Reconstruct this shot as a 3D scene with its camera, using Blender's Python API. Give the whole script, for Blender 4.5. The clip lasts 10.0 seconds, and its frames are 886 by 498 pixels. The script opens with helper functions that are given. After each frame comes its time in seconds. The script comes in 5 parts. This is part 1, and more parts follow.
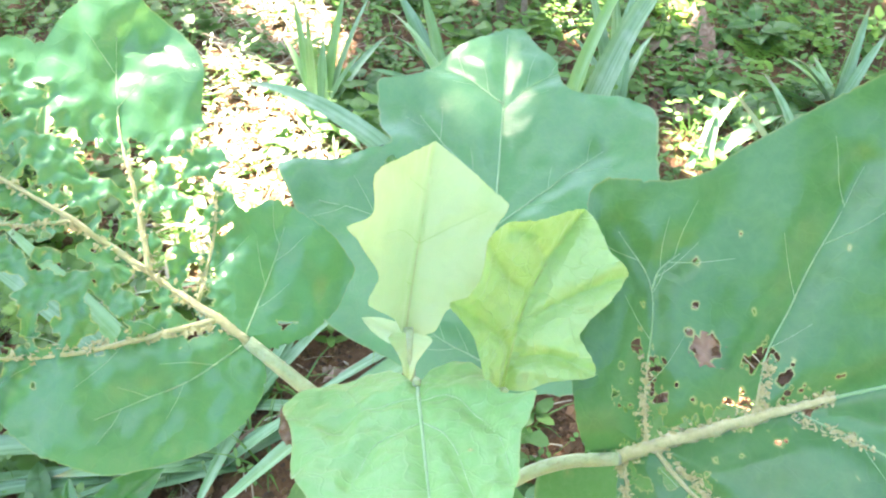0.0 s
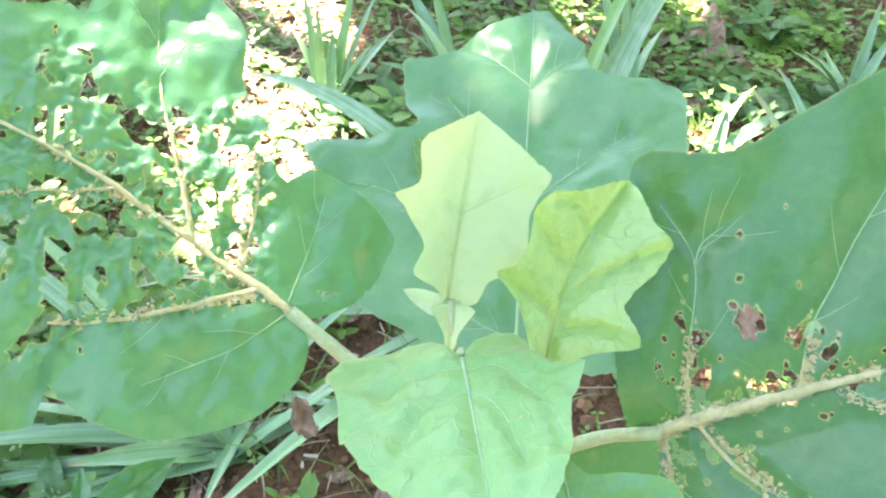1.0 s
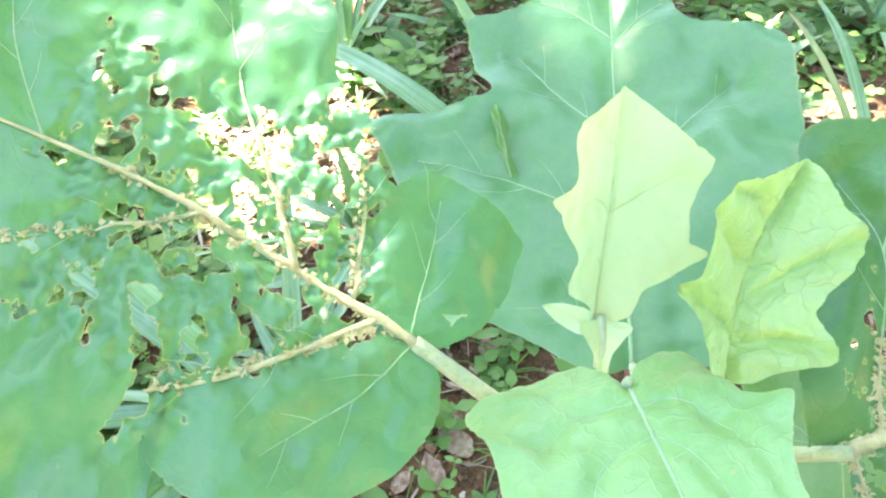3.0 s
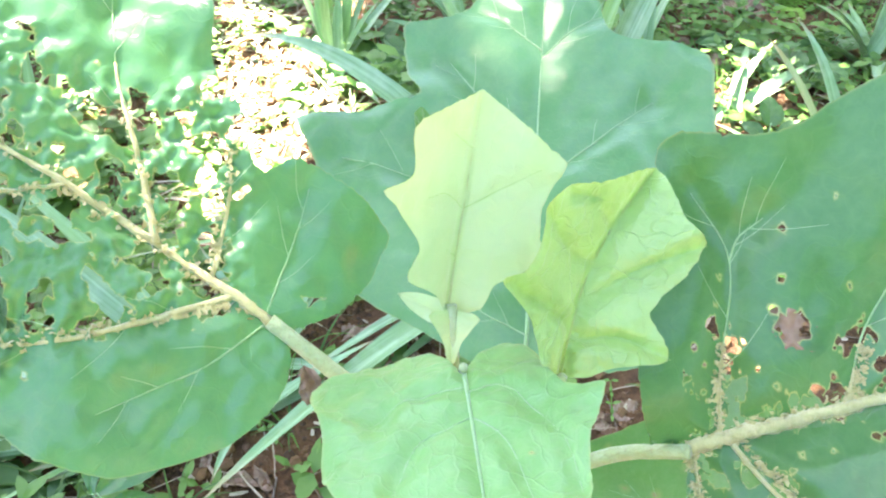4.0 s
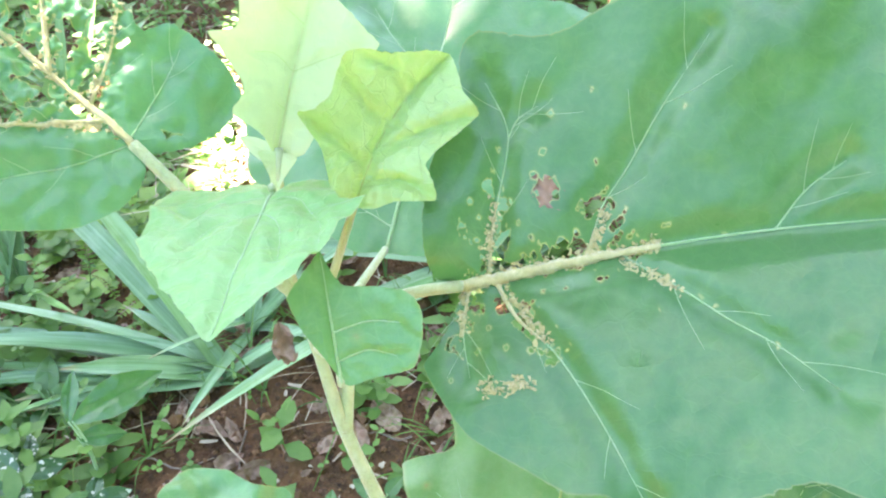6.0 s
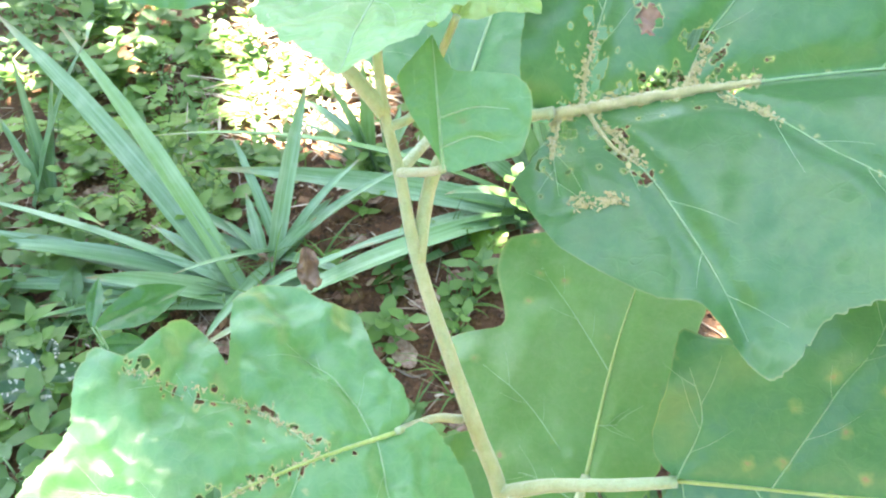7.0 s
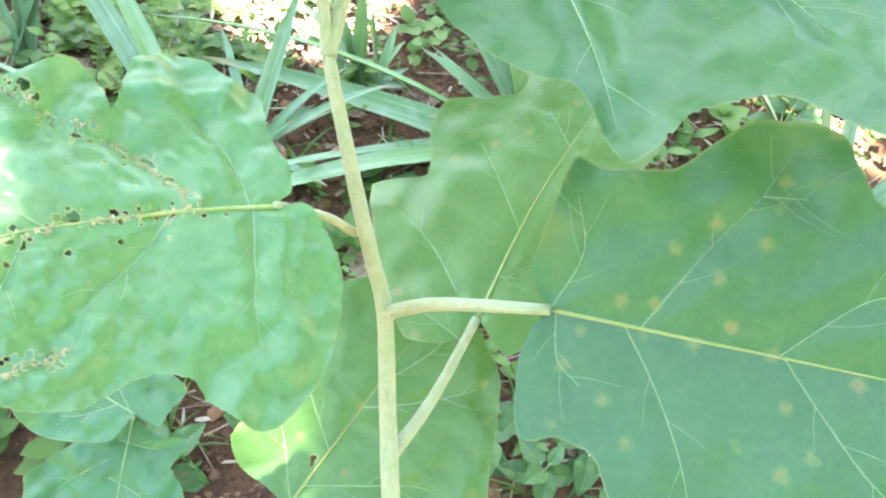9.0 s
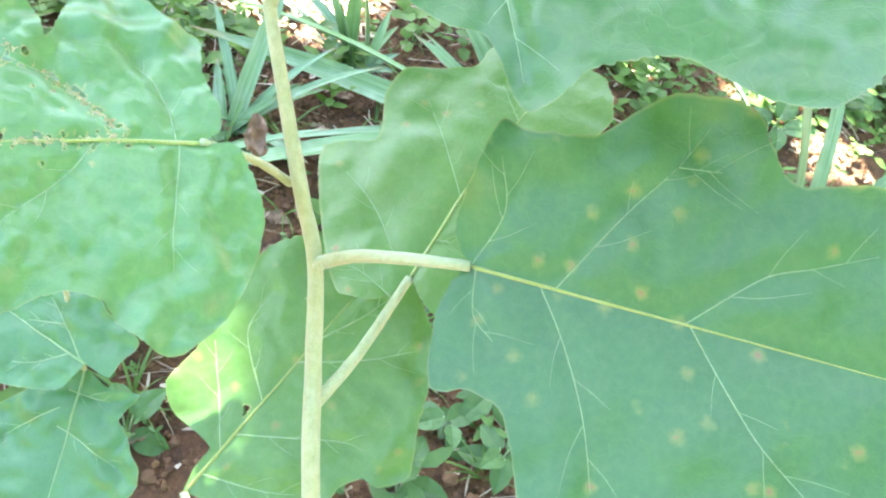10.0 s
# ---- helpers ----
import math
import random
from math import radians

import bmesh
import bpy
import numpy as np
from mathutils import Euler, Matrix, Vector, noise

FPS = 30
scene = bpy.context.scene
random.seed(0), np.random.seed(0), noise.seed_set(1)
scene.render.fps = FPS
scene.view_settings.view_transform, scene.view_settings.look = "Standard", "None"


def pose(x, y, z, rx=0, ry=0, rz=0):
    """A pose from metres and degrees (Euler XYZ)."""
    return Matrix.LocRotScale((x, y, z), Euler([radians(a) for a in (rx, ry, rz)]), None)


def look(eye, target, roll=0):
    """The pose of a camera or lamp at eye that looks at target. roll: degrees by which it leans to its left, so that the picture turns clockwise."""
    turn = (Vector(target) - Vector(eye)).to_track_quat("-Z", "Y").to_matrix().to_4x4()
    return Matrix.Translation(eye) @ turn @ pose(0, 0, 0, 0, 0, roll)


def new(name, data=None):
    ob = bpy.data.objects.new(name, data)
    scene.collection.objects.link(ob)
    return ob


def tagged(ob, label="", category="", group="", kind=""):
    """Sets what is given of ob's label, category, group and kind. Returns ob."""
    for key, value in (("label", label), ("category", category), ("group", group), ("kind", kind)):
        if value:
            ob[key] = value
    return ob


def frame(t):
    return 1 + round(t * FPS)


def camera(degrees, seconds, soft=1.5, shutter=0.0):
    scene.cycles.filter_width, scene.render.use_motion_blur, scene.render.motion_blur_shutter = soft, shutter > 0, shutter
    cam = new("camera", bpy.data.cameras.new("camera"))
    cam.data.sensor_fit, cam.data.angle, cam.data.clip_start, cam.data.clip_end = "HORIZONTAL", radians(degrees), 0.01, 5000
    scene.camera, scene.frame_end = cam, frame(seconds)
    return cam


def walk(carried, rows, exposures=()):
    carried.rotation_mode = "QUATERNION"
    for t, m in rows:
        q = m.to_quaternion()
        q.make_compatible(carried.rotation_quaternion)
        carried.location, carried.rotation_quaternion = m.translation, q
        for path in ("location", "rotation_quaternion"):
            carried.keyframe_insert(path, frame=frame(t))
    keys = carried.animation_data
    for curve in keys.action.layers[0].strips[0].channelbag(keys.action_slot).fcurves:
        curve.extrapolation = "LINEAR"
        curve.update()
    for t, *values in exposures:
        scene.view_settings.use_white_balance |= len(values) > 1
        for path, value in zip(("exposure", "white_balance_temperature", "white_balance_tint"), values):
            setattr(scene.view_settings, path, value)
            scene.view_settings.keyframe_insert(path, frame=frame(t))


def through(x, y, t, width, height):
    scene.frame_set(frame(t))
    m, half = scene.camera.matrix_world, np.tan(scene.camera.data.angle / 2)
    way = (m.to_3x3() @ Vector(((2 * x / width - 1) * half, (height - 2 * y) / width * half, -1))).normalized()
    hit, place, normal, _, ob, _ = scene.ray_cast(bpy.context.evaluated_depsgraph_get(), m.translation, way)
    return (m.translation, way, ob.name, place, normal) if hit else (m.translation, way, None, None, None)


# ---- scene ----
# The camera: a phone held over a tall young nightshade plant, lowered and rolled along its stem.
cam = camera(59.5, 10.0, soft=2.2)
EYE, TILT = 1.55, -42.0
ROWS = [
    (0.0, -0.0013, -0.0008, 0.0008, -0.18, -0.18, -0.06),
    (0.5, -0.0017, -0.0029, -0.0053, -0.13, -0.33, -0.10),
    (1.0, -0.0135, 0.0009, -0.0075, 0.12, -0.41, -0.33),
    (1.5, -0.0394, 0.0160, -0.0005, -0.60, -0.59, 0.48),
    (2.0, -0.0606, 0.0291, 0.0029, 1.03, -1.74, 2.88),
    (2.2, -0.0651, 0.0336, 0.0054, 1.10, -2.66, 4.01),
    (3.3, -0.0373, 0.0418, 0.0098, 0.40, -4.25, 2.73),
    (3.5, -0.0292, 0.0372, 0.0086, 0.17, -3.52, 2.19),
    (4.0, -0.0102, 0.0312, 0.0037, 0.98, -3.51, 0.10),
    (4.5, 0.0075, 0.0185, -0.0082, 1.15, -3.16, -1.88),
    (5.0, 0.0335, -0.0084, -0.0117, 2.08, -2.03, -3.80),
    (5.2, 0.0427, -0.0148, -0.0182, 1.61, -2.00, -4.50),
    (6.3, 0.0641, -0.0268, -0.0580, 3.61, -3.35, -6.06),
    (6.5, 0.0615, -0.0280, -0.0712, 3.64, -3.89, -7.18),
    (7.0, 0.0424, -0.0302, -0.1007, 4.02, -4.76, -9.79),
    (7.5, 0.0304, -0.0272, -0.1222, 4.78, -5.95, -12.06),
    (8.0, 0.0473, -0.0318, -0.1425, 5.11, -7.03, -15.16),
    (8.5, 0.0693, -0.0359, -0.1510, 4.88, -7.73, -17.47),
    (9.0, 0.0914, -0.0326, -0.1501, 3.99, -7.95, -18.26),
    (9.5, 0.1126, -0.0378, -0.1517, 3.88, -8.21, -20.07),
    (10.0, 0.1232, -0.0409, -0.1553, 3.93, -8.28, -22.01),
]
walk(cam, [(t, pose(0, 0, EYE, TILT) @ pose(x, y, z, 90 + pitch, roll, yaw)) for t, x, y, z, yaw, pitch, roll in ROWS],
     exposures=[(0.0, 4.70, 7150, 15), (1.0, 4.66, 7150, 15), (2.0, 4.98, 7150, 15), (3.5, 4.80, 7150, 15), (5.2, 4.70, 7150, 15), (6.5, 4.90, 7150, 16), (7.0, 4.76, 7150, 16), (8.0, 4.82, 7150, 16), (10.0, 5.0, 7000, 16)])

# ---- light ----
SUN_TO = Vector((-0.30, 0.42, 0.86)).normalized()   # towards the sun
world = bpy.data.worlds.new("world")
scene.world = world
world.use_nodes = True
wn, wl = world.node_tree.nodes, world.node_tree.links
sky = wn.new("ShaderNodeTexSky")
sky.sky_type = "NISHITA"
sky.sun_disc = False
sky.sun_elevation = math.asin(SUN_TO.z)
sky.sun_rotation = math.atan2(SUN_TO.x, SUN_TO.y)
wl.new(sky.outputs[0], wn["Background"].inputs[0])
wn["Background"].inputs[1].default_value = 0.055
sun = new("sun", bpy.data.lights.new("sun", "SUN"))
sun.data.energy, sun.data.angle, sun.data.color = 5.0, radians(0.53), (1.0, 0.95, 0.86)
sun.matrix_world = look((0, 0, 8), Vector((0, 0, 8)) - SUN_TO)


# ---- materials ----
class Nodes:
    """A short way to write node materials."""

    def __init__(self, name):
        self.mat = bpy.data.materials.new(name)
        self.mat.use_nodes = True
        self.tree = self.mat.node_tree
        self.out = self.tree.nodes["Material Output"]
        self.bsdf = self.tree.nodes["Principled BSDF"]

    def n(self, kind, **values):
        node = self.tree.nodes.new("ShaderNode" + kind)
        for key, value in values.items():
            if key in node.inputs:
                self.put(node.inputs[key], value)
        return node

    def put(self, socket, value):
        if isinstance(value, bpy.types.NodeSocket):
            self.tree.links.new(value, socket)
        else:
            socket.default_value = value

    def attr(self, name):
        node = self.n("Attribute")
        node.attribute_name = name
        return node

    def noise(self, vector, scale, detail=4.0, rough=0.55):
        return self.n("TexNoise", Vector=vector, Scale=scale, Detail=detail, Roughness=rough).outputs["Fac"]

    def ramp(self, fac, lo, hi):
        node = self.n("MapRange", Value=fac)
        node.inputs["From Min"].default_value = lo
        node.inputs["From Max"].default_value = hi
        return node.outputs[0]

    def mix(self, fac, a, b, how="MIX"):
        node = self.n("MixRGB")
        node.blend_type = how
        self.put(node.inputs[0], fac)
        self.put(node.inputs[1], a)
        self.put(node.inputs[2], b)
        return node.outputs[0]

    def math(self, how, a, b=0.0):
        node = self.n("Math")
        node.operation = how
        self.put(node.inputs[0], a)
        self.put(node.inputs[1], b)
        return node.outputs[0]

    def bump(self, height, strength, distance):
        return self.n("Bump", Height=height, Strength=strength, Distance=distance).outputs[0]

    def coord(self):
        return self.n("TexCoord").outputs["Object"]

    def rand(self):
        return self.n("ObjectInfo").outputs["Random"]


def rgb(r, g, b):
    return (r, g, b, 1.0)


def leaf_material(name, base, dark, light, through_colour, gloss=0.24, through=0.33, spots=0.0, quilt=0.6, flecks=0.0, crinkle=0.07, fold=0.18, crease_shade=(0.050, 0.175, 0.045, 1.0)):
    """A living broad leaf: reticulate veins, blotches, fold shade painted beside the veins, light that passes through,
    chewed rims.
    """
    m = Nodes(name)
    uv = m.attr("blade").outputs["Vector"]
    big = m.noise(uv, 30.0, 3.0)
    fine = m.noise(uv, 260.0, 4.0)
    col = m.mix(m.ramp(big, 0.25, 0.8), dark, base)
    # Fold shade put into colour: deeper green beside main veins, broken by noise.
    folds = m.math("MULTIPLY", m.attr("crease_shade").outputs["Fac"], m.ramp(m.noise(uv, 17.0, 2.0), 0.30, 0.60))
    col = m.mix(m.math("MULTIPLY", folds, fold), col, crease_shade)
    col = m.mix(m.math("MULTIPLY", m.attr("halo").outputs["Fac"], 0.25), col, rgb(0.24, 0.36, 0.04))
    col = m.mix(m.math("MULTIPLY", m.ramp(fine, 0.4, 0.8), 0.3), col, light)
    warped = m.mix(0.02, uv, m.n("TexNoise", Vector=uv, Scale=70.0).outputs["Color"], "ADD")
    vor = m.n("TexVoronoi", Vector=warped, Scale=95.0)
    vor.feature = "DISTANCE_TO_EDGE"
    net = m.ramp(vor.outputs["Distance"], 0.05, 0.0)
    vor2 = m.n("TexVoronoi", Vector=warped, Scale=330.0)
    vor2.feature = "DISTANCE_TO_EDGE"
    net2 = m.ramp(vor2.outputs["Distance"], 0.12, 0.0)
    col = m.mix(m.math("MULTIPLY", net, 0.16), col, light)
    col = m.mix(m.math("MULTIPLY", net2, 0.10), col, light)
    if spots:
        sv = m.n("TexVoronoi", Vector=m.mix(0.004, uv, m.n("TexNoise", Vector=uv, Scale=300.0).outputs["Color"], "ADD"), Scale=62.0)
        rnd = m.n("SeparateXYZ", Vector=sv.outputs["Color"])
        keep = m.math("MULTIPLY", m.ramp(rnd.outputs[0], 1.0 - spots, 1.0 - spots + 0.02), m.ramp(m.noise(uv, 12.0, 3.0), 0.2, 0.36))
        ring = m.math("MULTIPLY", m.ramp(sv.outputs["Distance"], 0.24, 0.04), keep)
        core = m.math("MULTIPLY", m.ramp(sv.outputs["Distance"], 0.11, 0.04), keep)
        col = m.mix(m.math("MULTIPLY", ring, 0.75), col, rgb(0.30, 0.34, 0.10))
        col = m.mix(m.math("MULTIPLY", core, m.math("MULTIPLY", m.ramp(rnd.outputs[1], 0.0, 0.5), 0.85)), col, rgb(0.30, 0.15, 0.10))
    if flecks:
        fv = m.n("TexVoronoi", Vector=warped, Scale=110.0)
        pick = m.n("SeparateXYZ", Vector=fv.outputs["Color"])
        keep = m.ramp(pick.outputs[0], 1.0 - flecks, 1.02 - flecks)
        col = m.mix(m.math("MULTIPLY", m.ramp(fv.outputs["Distance"], 0.42, 0.30), keep), col, rgb(0.62, 0.66, 0.52))
    rim = m.attr("rim").outputs["Fac"]
    col = m.mix(m.ramp(rim, 0.25, 1.0), col, rgb(0.42, 0.42, 0.17))
    p = m.bsdf
    m.put(p.inputs["Base Color"], col)
    m.put(p.inputs["Roughness"], m.math("ADD", m.math("MULTIPLY", fine, 0.15), gloss))
    p.inputs["Specular IOR Level"].default_value = 0.65
    p.inputs["Sheen Weight"].default_value = 0.3
    p.inputs["Sheen Roughness"].default_value = 0.4
    height = m.math("ADD", m.math("ADD", m.math("MULTIPLY", net, -crinkle), m.math("MULTIPLY", net2, -0.35 * crinkle)), m.math("ADD", m.math("MULTIPLY", big, 0.6), m.math("MULTIPLY", fine, 0.25)))
    nor = m.bump(height, quilt, 0.0012)
    m.put(p.inputs["Normal"], nor)
    tl = m.n("BsdfTranslucent", Normal=nor)
    m.put(tl.inputs[0], m.mix(0.5, col, through_colour))
    ms = m.n("MixShader")
    ms.inputs[0].default_value = through
    m.tree.links.new(p.outputs[0], ms.inputs[1])
    m.tree.links.new(tl.outputs[0], ms.inputs[2])
    m.tree.links.new(ms.outputs[0], m.out.inputs[0])
    return m.mat


MAT_LEAF = leaf_material("leaf_mature", rgb(0.090, 0.285, 0.118), rgb(0.070, 0.232, 0.092), rgb(0.16, 0.34, 0.13), rgb(0.16, 0.42, 0.05))
# Darker copy of leaf_mature: dimmer light on one leaf, put into its colour.
MAT_LEAF_DIM = leaf_material("leaf_mature_dim", rgb(0.056, 0.190, 0.066), rgb(0.045, 0.152, 0.052), rgb(0.12, 0.28, 0.10), rgb(0.13, 0.38, 0.04))
# Spotted leaf; its base green is also lowered to carry shade.
MAT_OLD = leaf_material("leaf_spotted", rgb(0.060, 0.188, 0.070), rgb(0.050, 0.158, 0.058), rgb(0.13, 0.28, 0.10), rgb(0.09, 0.34, 0.05), spots=0.7, crease_shade=(0.058, 0.165, 0.055, 1.0))
MAT_OLIVE = leaf_material("leaf_olive", rgb(0.108, 0.280, 0.085), rgb(0.082, 0.230, 0.046), rgb(0.20, 0.34, 0.13), rgb(0.22, 0.42, 0.05), spots=0.6, crease_shade=(0.11, 0.25, 0.03, 1.0))
MAT_MID = leaf_material("leaf_half_grown", rgb(0.115, 0.325, 0.125), rgb(0.085, 0.265, 0.085), rgb(0.22, 0.43, 0.18), rgb(0.25, 0.5, 0.06), spots=0.06, crease_shade=(0.11, 0.31, 0.03, 1.0))
MAT_YOUNG = leaf_material("leaf_young", rgb(0.37, 0.56, 0.24), rgb(0.30, 0.50, 0.15), rgb(0.46, 0.60, 0.27), rgb(0.42, 0.62, 0.08), gloss=0.34, quilt=0.8, crease_shade=(0.26, 0.48, 0.05, 1.0), crinkle=0.22, fold=0.4)

MAT_SOFT = leaf_material("leaf_soft", rgb(0.21, 0.45, 0.17), rgb(0.16, 0.39, 0.115), rgb(0.32, 0.50, 0.27), rgb(0.28, 0.52, 0.08), spots=0.05, crease_shade=(0.15, 0.36, 0.06, 1.0), gloss=0.32, crinkle=0.14)
MAT_BUD = leaf_material("leaf_newest", rgb(0.52, 0.66, 0.40), rgb(0.45, 0.61, 0.28), rgb(0.58, 0.66, 0.34), rgb(0.55, 0.68, 0.28), gloss=0.36, quilt=0.7, crease_shade=(0.45, 0.60, 0.20, 1.0))

MAT_GLOSS = leaf_material("leaf_glossy", rgb(0.06, 0.20, 0.05), rgb(0.04, 0.15, 0.035), rgb(0.12, 0.28, 0.08), rgb(0.14, 0.36, 0.04), gloss=0.16)
MAT_FLECK = leaf_material("leaf_flecked", rgb(0.045, 0.14, 0.05), rgb(0.03, 0.10, 0.035), rgb(0.10, 0.22, 0.08), rgb(0.10, 0.28, 0.04), flecks=0.5)


def stem_material(name, colour, pale, scale=120.0):
    """A downy green stem: long streaks, fine fuzz, a few brown flecks."""
    m = Nodes(name)
    c = m.coord()
    long = m.n("Mapping", Vector=c, Scale=(1.0, 1.0, 0.12))
    streak = m.noise(long.outputs[0], scale * 3.2, 4.0)
    f = m.noise(c, scale, 5.0)
    g = m.noise(c, scale * 9, 3.0)
    col = m.mix(m.ramp(f, 0.35, 0.7), colour, pale)
    col = m.mix(m.math("MULTIPLY", m.ramp(streak, 0.45, 0.7), 0.28), col, rgb(0.20, 0.27, 0.08))
    col = m.mix(m.math("MULTIPLY", m.ramp(g, 0.52, 0.72), 0.4), col, rgb(0.24, 0.20, 0.10))
    m.put(m.bsdf.inputs["Base Color"], col)
    m.bsdf.inputs["Roughness"].default_value = 0.65
    m.bsdf.inputs["Sheen Weight"].default_value = 0.35
    m.put(m.bsdf.inputs["Normal"], m.bump(m.math("ADD", g, m.math("MULTIPLY", streak, 1.5)), 0.7, 0.0008))
    return m.mat


MAT_STEM = stem_material("stem", rgb(0.34, 0.41, 0.19), rgb(0.41, 0.47, 0.26))
MAT_VEIN = stem_material("vein", rgb(0.22, 0.42, 0.17), rgb(0.31, 0.49, 0.23), 200.0)
MAT_PALE = stem_material("pale_vein", rgb(0.48, 0.56, 0.24), rgb(0.58, 0.62, 0.34), 200.0)
MAT_RIB = stem_material("yellow_rib", rgb(0.30, 0.42, 0.08), rgb(0.40, 0.48, 0.14), 200.0)
MAT_SCRAP = stem_material("eaten_tissue", rgb(0.46, 0.40, 0.15), rgb(0.60, 0.52, 0.25), 400.0)
MAT_SCAR = stem_material("vein_scarred", rgb(0.48, 0.44, 0.19), rgb(0.60, 0.54, 0.28), 260.0)


def pine_material():
    m = Nodes("pineapple_leaf")
    c = m.attr("blade").outputs["Vector"]
    sep = m.n("SeparateXYZ", Vector=c)
    streak = m.n("TexNoise", Scale=1.0, Detail=5.0)
    comb = m.n("CombineXYZ", X=m.math("MULTIPLY", sep.outputs[0], 6.0), Y=m.math("MULTIPLY", sep.outputs[1], 260.0), Z=m.math("MULTIPLY", m.rand(), 30.0))
    m.put(streak.inputs["Vector"], comb.outputs[0])
    blot = m.noise(c, 24.0, 4.0)
    col = m.mix(m.ramp(streak.outputs["Fac"], 0.35, 0.7), rgb(0.11, 0.235, 0.09), rgb(0.22, 0.365, 0.20))
    col = m.mix(m.math("MULTIPLY", m.ramp(blot, 0.5, 0.8), 0.5), col, rgb(0.35, 0.45, 0.33))
    col = m.mix(m.math("MULTIPLY", m.ramp(m.rand(), 0.6, 1.0), 0.5), col, rgb(0.18, 0.36, 0.05))
    tip = m.ramp(m.attr("rim").outputs["Fac"], 0.86, 1.0)
    col = m.mix(tip, col, rgb(0.30, 0.22, 0.10))
    m.put(m.bsdf.inputs["Base Color"], col)
    m.bsdf.inputs["Roughness"].default_value = 0.36
    m.bsdf.inputs["Specular IOR Level"].default_value = 0.55
    m.put(m.bsdf.inputs["Normal"], m.bump(streak.outputs["Fac"], 0.35, 0.002))
    return m.mat


MAT_PINE = pine_material()


def weed_material(name, a, b, through=0.35):
    m = Nodes(name)
    geo = m.n("NewGeometry").outputs["Random Per Island"]
    n = m.noise(m.coord(), 90.0, 4.0)
    col = m.mix(geo, a, b)
    col = m.mix(m.math("MULTIPLY", n, 0.35), col, rgb(0.20, 0.30, 0.08))
    m.put(m.bsdf.inputs["Base Color"], col)
    m.bsdf.inputs["Roughness"].default_value = 0.45
    m.put(m.bsdf.inputs["Normal"], m.bump(n, 0.5, 0.002))
    tl = m.n("BsdfTranslucent")
    m.put(tl.inputs[0], col)
    ms = m.n("MixShader")
    ms.inputs[0].default_value = through
    m.tree.links.new(m.bsdf.outputs[0], ms.inputs[1])
    m.tree.links.new(tl.outputs[0], ms.inputs[2])
    m.tree.links.new(ms.outputs[0], m.out.inputs[0])
    return m.mat


MAT_WEED = weed_material("weed", rgb(0.045, 0.14, 0.028), rgb(0.15, 0.31, 0.055))
MAT_FERN = weed_material("fern", rgb(0.12, 0.30, 0.04), rgb(0.26, 0.44, 0.07))
MAT_BROAD = weed_material("broad_weed", rgb(0.035, 0.12, 0.035), rgb(0.07, 0.19, 0.05), 0.2)
MAT_CANOPY = weed_material("canopy_leaf", rgb(0.05, 0.12, 0.03), rgb(0.09, 0.20, 0.05), 0.4)


def soil_material():
    m = Nodes("soil")
    c = m.coord()
    big, mid, fine = m.noise(c, 3.0, 5.0), m.noise(c, 26.0, 6.0, 0.65), m.noise(c, 160.0, 5.0, 0.7)
    col = m.mix(m.ramp(big, 0.35, 0.65), rgb(0.13, 0.058, 0.024), rgb(0.23, 0.115, 0.048))
    col = m.mix(m.ramp(mid, 0.45, 0.7), col, rgb(0.045, 0.024, 0.014))
    col = m.mix(m.math("MULTIPLY", m.ramp(fine, 0.5, 0.75), 0.5), col, rgb(0.32, 0.19, 0.09))
    m.put(m.bsdf.inputs["Base Color"], col)
    m.bsdf.inputs["Roughness"].default_value = 0.95
    h = m.math("ADD", m.math("MULTIPLY", mid, 1.0), m.math("MULTIPLY", fine, 0.4))
    m.put(m.bsdf.inputs["Normal"], m.bump(h, 1.0, 0.03))
    return m.mat


MAT_SOIL = soil_material()


def litter_material(name, a, b, each=False):
    m = Nodes(name)
    c = m.coord()
    n = m.noise(c, 70.0, 5.0, 0.65)
    which = m.n("NewGeometry").outputs["Random Per Island"] if each else m.ramp(n, 0.35, 0.7)
    col = m.mix(which, a, b)
    m.put(m.bsdf.inputs["Base Color"], m.mix(m.math("MULTIPLY", n if each else m.rand(), 0.5), col, rgb(0.12, 0.07, 0.04)))
    m.bsdf.inputs["Roughness"].default_value = 0.8
    m.put(m.bsdf.inputs["Normal"], m.bump(n, 0.6, 0.003))
    return m.mat


MAT_DRY = litter_material("dry_leaf", rgb(0.25, 0.145, 0.09), rgb(0.44, 0.32, 0.23))
MAT_CLOD = litter_material("clod", rgb(0.08, 0.036, 0.017), rgb(0.28, 0.145, 0.06), True)
# Dry straw; its pale end is lifted to whiten the sunlit lane.
MAT_STRAW = litter_material("dry_straw", rgb(0.34, 0.25, 0.15), rgb(0.62, 0.54, 0.40), True)
MAT_BARK = litter_material("bark", rgb(0.18, 0.13, 0.09), rgb(0.32, 0.26, 0.20))


# ---- builders ----
def part(name, mesh, material, parent=None, label=""):
    """Links a mesh as one object under a thing or a part."""
    ob = new(name, mesh)
    if not mesh.materials:
        mesh.materials.append(material)
    ob.parent = parent
    return tagged(ob, label)


def empty(name, place=(0, 0, 0)):
    ob = new(name)
    ob.empty_display_size = 0.05
    ob.location = place
    return ob


